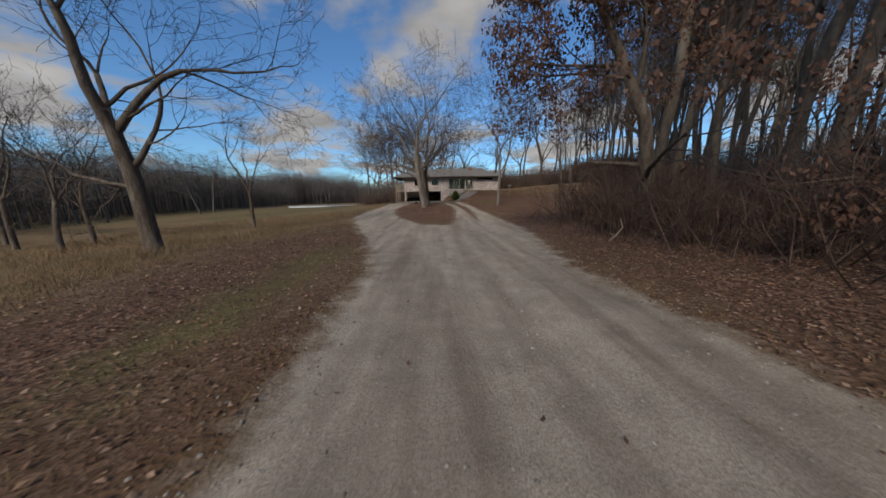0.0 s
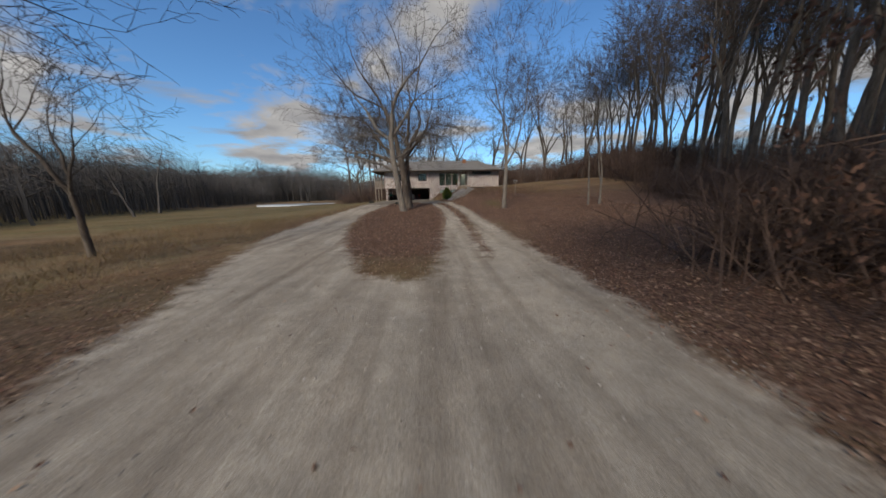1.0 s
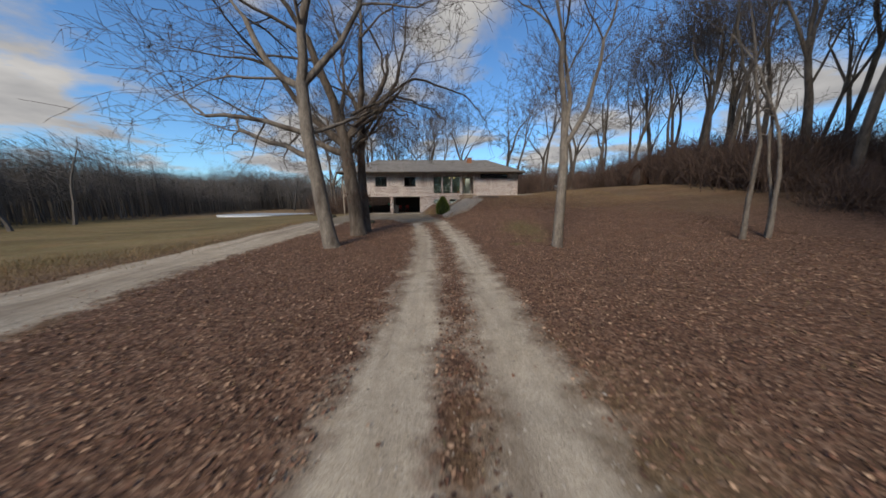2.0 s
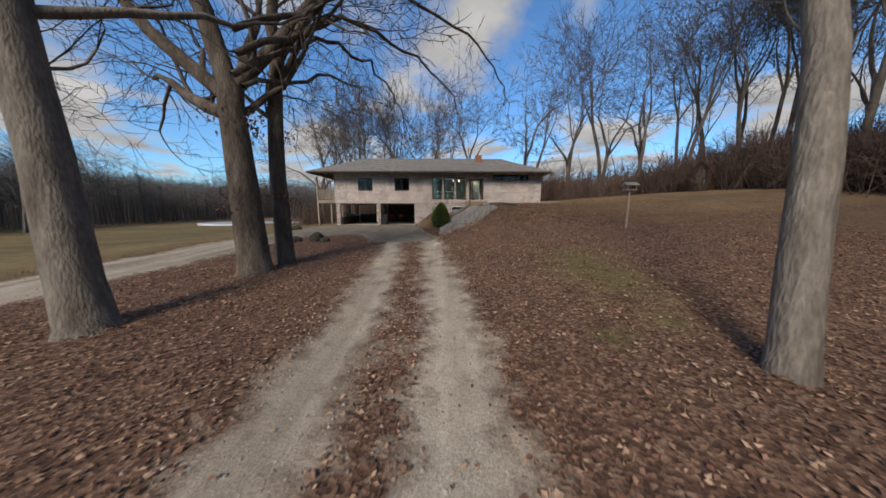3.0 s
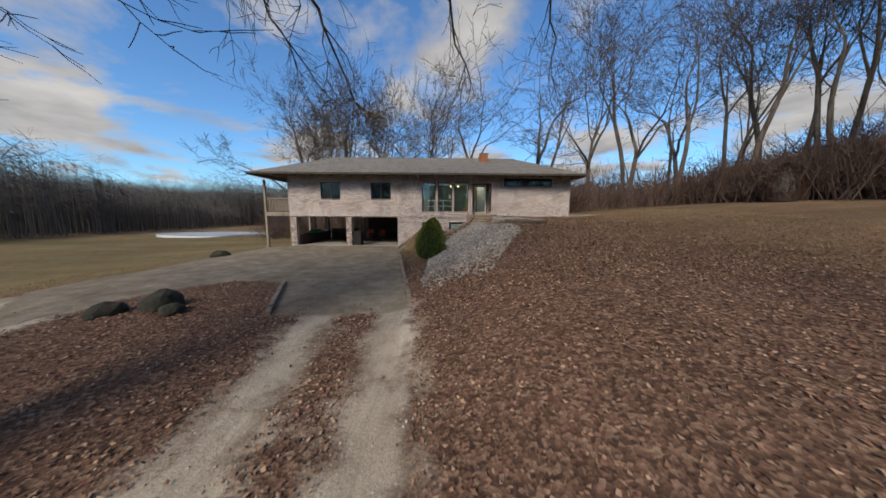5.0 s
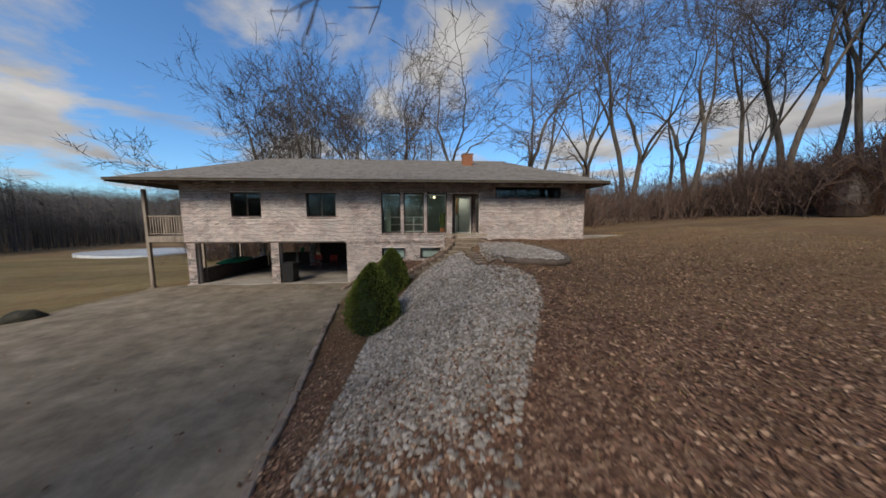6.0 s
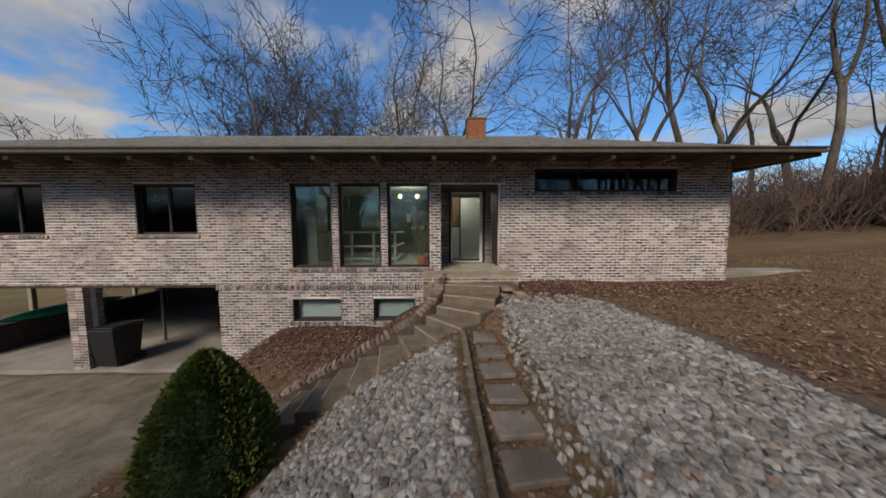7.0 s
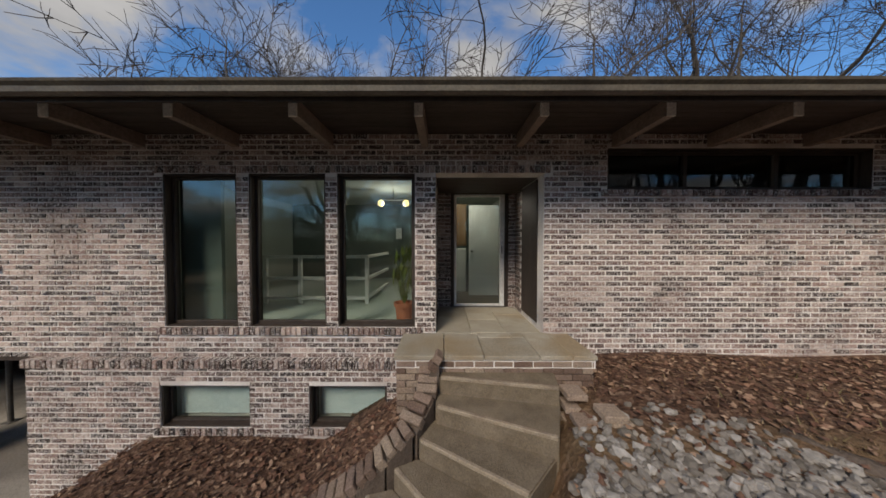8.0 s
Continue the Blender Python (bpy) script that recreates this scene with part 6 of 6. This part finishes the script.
used = set()
for i, (x, y) in enumerate(spots):
    k = i % 3 if i < len(BROAD) else 3 + i % 5
    src = protos[k]
    s = wr.uniform(0.92, 1.08) if i < len(BROAD) else wr.uniform(0.8, 1.18)
    m = pose(x, y, gz(x, y) - 0.05, wr.uniform(-2, 2), wr.uniform(-2, 2), wr.uniform(0, 360))
    if k not in used:
        used.add(k)
        src.matrix_basis = m @ Matrix.Diagonal((s, s, s, 1))
    else:
        c = copy_thing(src, m)
        c.scale = (s, s, s)

# far woods, too many to count
far = Build()
light = []
for i in range(3):
    tr, ar, tw, _ = make_tree(90 + i, 13, 0.2, (0, 0), 0.3, 0.6, 7, (4, 3), sides=(4, 3, 3, 3, 3))
    one = Build()
    one.add(tr.v, tr.f), one.add(tw.v, tw.f)
    for a in ar:
        one.add(a.v, a.f)
    light.append((np.array(one.v), one.f))
fv, ff, o = [], [], 0
for _ in range(150):
    u = wr.random()
    if u < 0.60:
        x, y = wr.uniform(-190, -42), wr.uniform(-20, 190)
        if y < 40 + (x + 42) * -0.05 - (x < -78) * 60 or (x > -70 and y < 75):
            continue
    elif u < 0.8:
        x, y = -52 - abs(wr.gauss(0, 22)), wr.uniform(-80, 20)
    else:
        x, y = wr.uniform(-60, 80), wr.uniform(42, 120)
    v, f = light[wr.randrange(3)]
    a, s = wr.uniform(0, 6.28), wr.uniform(0.7, 1.15)
    w = v * s * np.array([1.25, 1.25, 1.0])
    w = np.stack([w[:, 0] * math.cos(a) - w[:, 1] * math.sin(a) + x, w[:, 0] * math.sin(a) + w[:, 1] * math.cos(a) + y, w[:, 2] + gz(x, y)], 1)
    fv.extend(w.tolist())
    ff.extend([tuple(i + o for i in q) for q in f])
    o += len(v)
for _ in range(44000):
    u = wr.random()
    if u < 0.10:
        x, y = wr.uniform(-70, 60), -72 - abs(wr.gauss(0, 18))
        h = wr.uniform(7, 16)
        if abs(x + 6) < 4:
            continue
    elif u < 0.45:
        y = wr.uniform(-100, 170)
        x = float(np.interp(y, [-100, -50, 0, 60], [-46, -48, -66, -70])) - abs(wr.gauss(0, 38))
        h = wr.uniform(7, 12.5) * (1.1 + 0.25 * math.sin(0.07 * y) + 0.15 * math.sin(0.23 * y + 1))
    elif u < 0.72:
        x, y = wr.uniform(-170, 20), 78 + abs(wr.gauss(0, 40))
        h = wr.uniform(7, 13) * (1.15 + 0.3 * math.sin(0.06 * x) + 0.15 * math.sin(0.21 * x + 1))
    else:
        y = wr.uniform(-75, 60)
        x = float(np.interp(y, [-75, -42, -38, -12, 12, 14, 60], [6, 8, 17, 29, 29, -26, -30])) + abs(wr.gauss(0, 26)) if y < 14 else wr.uniform(-30, 60)
        h = wr.uniform(1.5, 7)
        if y > 13 and x < 12:
            y += 12
    z = gz(x, y) - 0.2
    tree_like = 0.10 < u < 0.72
    w = wr.uniform(0.03, 0.09) if u < 0.72 else wr.uniform(0.015, 0.06)
    sway = 0.035 if tree_like else 0.12
    lx, ly, a = wr.gauss(0, sway) * h, wr.gauss(0, sway) * h, wr.uniform(0, 3.1)
    cx_, cy_ = math.cos(a) * w, math.sin(a) * w
    fv.extend([(x - cx_, y - cy_, z), (x + cx_, y + cy_, z), (x + lx, y + ly, z + h)])
    ff.append((o, o + 1, o + 2))
    o += 3
    for _k in range(13 if tree_like else 3):
        f_ = wr.uniform(0.30, 0.97)
        bx, by, bz = x + lx * f_, y + ly * f_, z + h * f_
        far_ = (0.17 * (1.15 - f_) + 0.05) * h
        tx, ty, tz = wr.gauss(0, 1.0) * far_, wr.gauss(0, 1.0) * far_, wr.uniform(0.3, 1.3) * far_
        fv.extend([(bx - cx_ * 0.5, by - cy_ * 0.5, bz), (bx + cx_ * 0.5, by + cy_ * 0.5, bz + w), (bx + tx, by + ty, bz + tz)])
        ff.append((o, o + 1, o + 2))
        o += 3
far.v, far.f = fv, ff
tagged(part("far_woods", far, M_FAR), "distant bare winter woods round the valley", "woods", kind="stuff")

# brush along the wood's edge
brush = []
for i in range(4):
    r = random.Random(200 + i)
    b = Build()
    for _ in range(75):
        a, d = r.uniform(0, 6.28), abs(r.gauss(0, 0.9))
        p0 = Vector((math.cos(a) * d, math.sin(a) * d, -0.1))
        way = Vector((r.gauss(0, 0.4), r.gauss(0, 0.4), 1))
        pts, end = limb_path(r, p0, way, r.uniform(1.0, 2.7), 2, 0.2, 0.0)
        b.tube(pts, [0.016, 0.012, 0.005], 3)
        for _ in range(4):
            q0 = pts[0].lerp(pts[1], r.uniform(0.5, 1)) if r.random() < 0.5 else pts[1].lerp(pts[2], r.random())
            b.tube([q0, q0 + turn_from(r, (pts[2] - pts[1]).normalized(), r.uniform(0.4, 1.1)) * r.uniform(0.3, 1.0)], [0.009, 0.004], 3)
    brush.append(b.mesh("brush", M_BRUSH))
n_b = 0
for _ in range(2400):
    if n_b > 430:
        break
    y = wr.uniform(-64, 32) if n_b < 230 else wr.uniform(-14, 30)
    edge_x = float(np.interp(y, [-64, -50, -43, -41, -38, -28, -20, -12, 0, 8, 11, 32], [-0.4, -0.3, 0.3, 5, 12, 15, 18, 23, 24, 24, -22, -28]))
    x = edge_x + abs(wr.gauss(0, 4.5 if y < -12 else 6)) if y < 11 else wr.uniform(-26, 42)
    if (x < 8.5 and -3 < y < 12) or (-14.5 < x < 8 and y < 11.5 and y > -1):
        continue
    n_b += 1
    o = new("brush", brush[n_b % 4])
    s = wr.uniform(0.8, 1.35) * (1.5 if y > -14 else 1.0)
    o.matrix_world = pose(x, y, gz(x, y), 0, 0, wr.uniform(0, 360)) @ Matrix.Diagonal((s, s, s * wr.uniform(0.8, 1.2), 1))
    tagged(o, "tangle of bare brown brush at the wood's edge", "brush", "woodland brush", "stuff")
# fallen branch on the bank
b = Build()
b.tube([Vector((0, 0, 0)), Vector((0.5, 0.3, 0.18)), Vector((0.9, 0.45, 0.55)), Vector((0.85, 0.6, 1.0))], [0.045, 0.04, 0.03, 0.015], 6, True)
b.tube([Vector((0.5, 0.3, 0.18)), Vector((0.2, 0.7, 0.35))], [0.025, 0.01], 5, True)
t = part("fallen_branch", b, M_POST)
t.scale = (0.7, 0.7, 0.7)
t.location = (-1.3, -49.0, gz(-1.3, -49.0) + 0.05)
tagged(t, "pale broken branch lying on the bank", "branch")

# pale pond in the valley
b = Build()
pond = [(-42 + 9 * math.cos(a) + 1.5 * math.sin(3 * a), 30 + 6 * math.sin(a) + math.cos(2 * a), 0) for a in np.linspace(0, 2 * math.pi, 40, endpoint=False)]
zp = max(gz(p[0], p[1]) for p in pond) + 0.05
b.add([(x, y, zp) for x, y, _ in pond] + [(x, y, zp - 0.6) for x, y, _ in pond], [tuple(range(40))] + [(i, i + 40, (i + 1) % 40 + 40, (i + 1) % 40) for i in range(40)])
tagged(part("water", b, M_WATER), "pale pond in the valley field", "pond", kind="structure")

# ---- fallen leaves, grass and stones on the ground ----
rl = np.random.RandomState(3)


def scatter(count, box_, weight):
    x, y = rl.uniform(box_[0], box_[1], count), rl.uniform(box_[2], box_[3], count)
    keep = rl.uniform(0, 1, count) < weight(x, y)
    x, y = x[keep], y[keep]
    return x, y, ground_z(x, y)


def clear_of(x, y):
    stair = polyline_far(x, y, STAIR_LINE) > 0.6
    house = ~((x > HX0 - 0.2) & (x < HX1 + 0.1) & (y > -0.15))
    return stair * house


def flakes(name, x, y, z, size, material, label, category, flat=0.5):
    """Curled leaves, two triangles each."""
    n_ = len(x)
    a, s = rl.uniform(0, 2 * np.pi, n_), size * rl.uniform(0.6, 1.3, n_)
    tip = rl.uniform(-flat, flat, (n_, 4)) * s[:, None]
    base = np.stack([x, y, z], 1)
    v = np.zeros((n_, 4, 3))
    for k, (l_, w_) in enumerate(((-0.5, 0), (0.0, 0.32), (0.5, 0), (0.0, -0.32))):
        v[:, k, 0] = base[:, 0] + (l_ * np.cos(a) - w_ * np.sin(a)) * s
        v[:, k, 1] = base[:, 1] + (l_ * np.sin(a) + w_ * np.cos(a)) * s
        v[:, k, 2] = base[:, 2] + 0.012 + np.abs(tip[:, k])
    me = bpy.data.meshes.new(name)
    idx = np.arange(n_ * 4).reshape(n_, 4)
    me.from_pydata(v.reshape(-1, 3).tolist(), [], np.concatenate([idx[:, :3], idx[:, [0, 2, 3]]]).tolist())
    me.materials.append(material)
    return tagged(new(name, me), label, category, kind="stuff")


def leaf_weight(x, y):
    inside = np.maximum(gravel_in(x, y), slab_in(x, y))
    rock = np.where((np.hypot((x - 1.8) / 1.45, (y + 3.7) / 2.95) < 1) | ((x > -3) & (x < 0.3) & (y < -2.7) & (y > -9.5)), np.where(y > -3.0, 0.7, 0.22), 1.0)
    return np.clip(leafy(x, y) - 0.7 * mossy(x, y), 0.03, 1) * np.where(inside > 0.05, 0.035, 1.0) * clear_of(x, y) * rock


flakes("fallen_leaves", *scatter(260000, (-16, 12, -62, -0.1), leaf_weight), 0.058, M_DRYLEAF, "carpet of curled brown fallen leaves", "leaves")
flakes("fallen_leaves", *scatter(30000, (-6, 8, -14, -0.1), leaf_weight), 0.064, M_DRYLEAF, "curled brown leaves blown over the lawn", "leaves")


def blades(name, x, y, z, height, label):
    n_ = len(x)
    a, h = rl.uniform(0, 2 * np.pi, n_), height * rl.uniform(0.4, 1.3, n_)
    lean = rl.normal(0, 0.6, (n_, 2)) * h[:, None]
    v = np.zeros((n_, 3, 3))
    w = 0.006
    v[:, 0] = np.stack([x - w * np.cos(a), y - w * np.sin(a), z - 0.01], 1)
    v[:, 1] = np.stack([x + w * np.cos(a), y + w * np.sin(a), z - 0.01], 1)
    v[:, 2] = np.stack([x + lean[:, 0], y + lean[:, 1], z + h], 1)
    me = bpy.data.meshes.new(name)
    me.from_pydata(v.reshape(-1, 3).tolist(), [], np.arange(n_ * 3).reshape(n_, 3).tolist())
    me.materials.append(M_STRAW)
    return tagged(new(name, me), label, "grass", kind="stuff")


def grass_weight(x, y):
    inside = np.maximum(gravel_in(x, y), slab_in(x, y))
    rock = np.where((np.hypot((x - 1.8) / 1.45, (y + 3.7) / 2.95) < 1) | ((x > -3) & (x < 0.3) & (y < -2.7) & (y > -9.5)), 0.0, 1.0)
    return np.clip(1.1 - 0.7 * leafy(x, y), 0.1, 1) * np.where(inside > -0.05, 0.0, 1.0) * clear_of(x, y) * rock


blades("dry_grass", *scatter(150000, (-18, 12, -62, -6), grass_weight), 0.07, "short dry winter lawn grass")
blades("dry_grass", *scatter(60000, (0.5, 14, -14, 2), grass_weight), 0.07, "short dry winter lawn grass beside the house")
blades("tall_grass", *scatter(60000, (-34, -11, -58, -20), lambda x, y: ramp01(-12.5, -18, x) * (0.4 + 0.6 * np.sin(0.5 * x + 0.3 * y) ** 2)), 0.38, "tall straw-coloured field grass")

stones_ = Build()
small = [pebble(40 + s, 0.6) for s in range(4)]
sx, sy, sz = scatter(26000, (-12, -2, -58.5, -13), lambda x, y: np.exp(-(np.minimum(np.abs(gravel_in(x, y)), 3) / 0.35) ** 2) * 0.8 + (gravel_in(x, y) > 0) * 0.16)
for x, y, z in zip(sx[:9000], sy[:9000], sz[:9000]):
    s = rr.uniform(0.008, 0.022)
    v, f = small[rr.randrange(4)]
    a = rr.uniform(0, 6.28)
    ca, sa = math.cos(a) * s, math.sin(a) * s
    stones_.add([(x + p[0] * ca - p[1] * sa, y + p[0] * sa + p[1] * ca, z + p[2] * s + s * 0.2) for p in v], f)
tagged(part("gravel", stones_, M_STONE), "loose pale gravel stones along the drive", "gravel", kind="stuff")

# ---- single bricks of the wall beside the porch ----
unit = {}
for l_, r_, out, z0, z1 in loose[:300]:
    key = round(r_ - l_, 3)
    if key not in unit:
        b = Build()
        w_, h_ = r_ - l_, z1 - z0
        b.soft(0, w_, 0, 0.03, 0, h_, 0.003)
        unit[key] = b.mesh("brick", M_BRICK1)
    o = new("brick", unit[key])
    o.parent, o.location = wall_front, (l_, out, z0)
if len(loose) > 300:
    rest = Build()
    for l_, r_, out, z0, z1 in loose[300:]:
        rest.box(l_, r_, out, 0.03, z0, z1)
    tagged(part("brickwork", rest, M_BRICK, wall_front), kind="stuff")
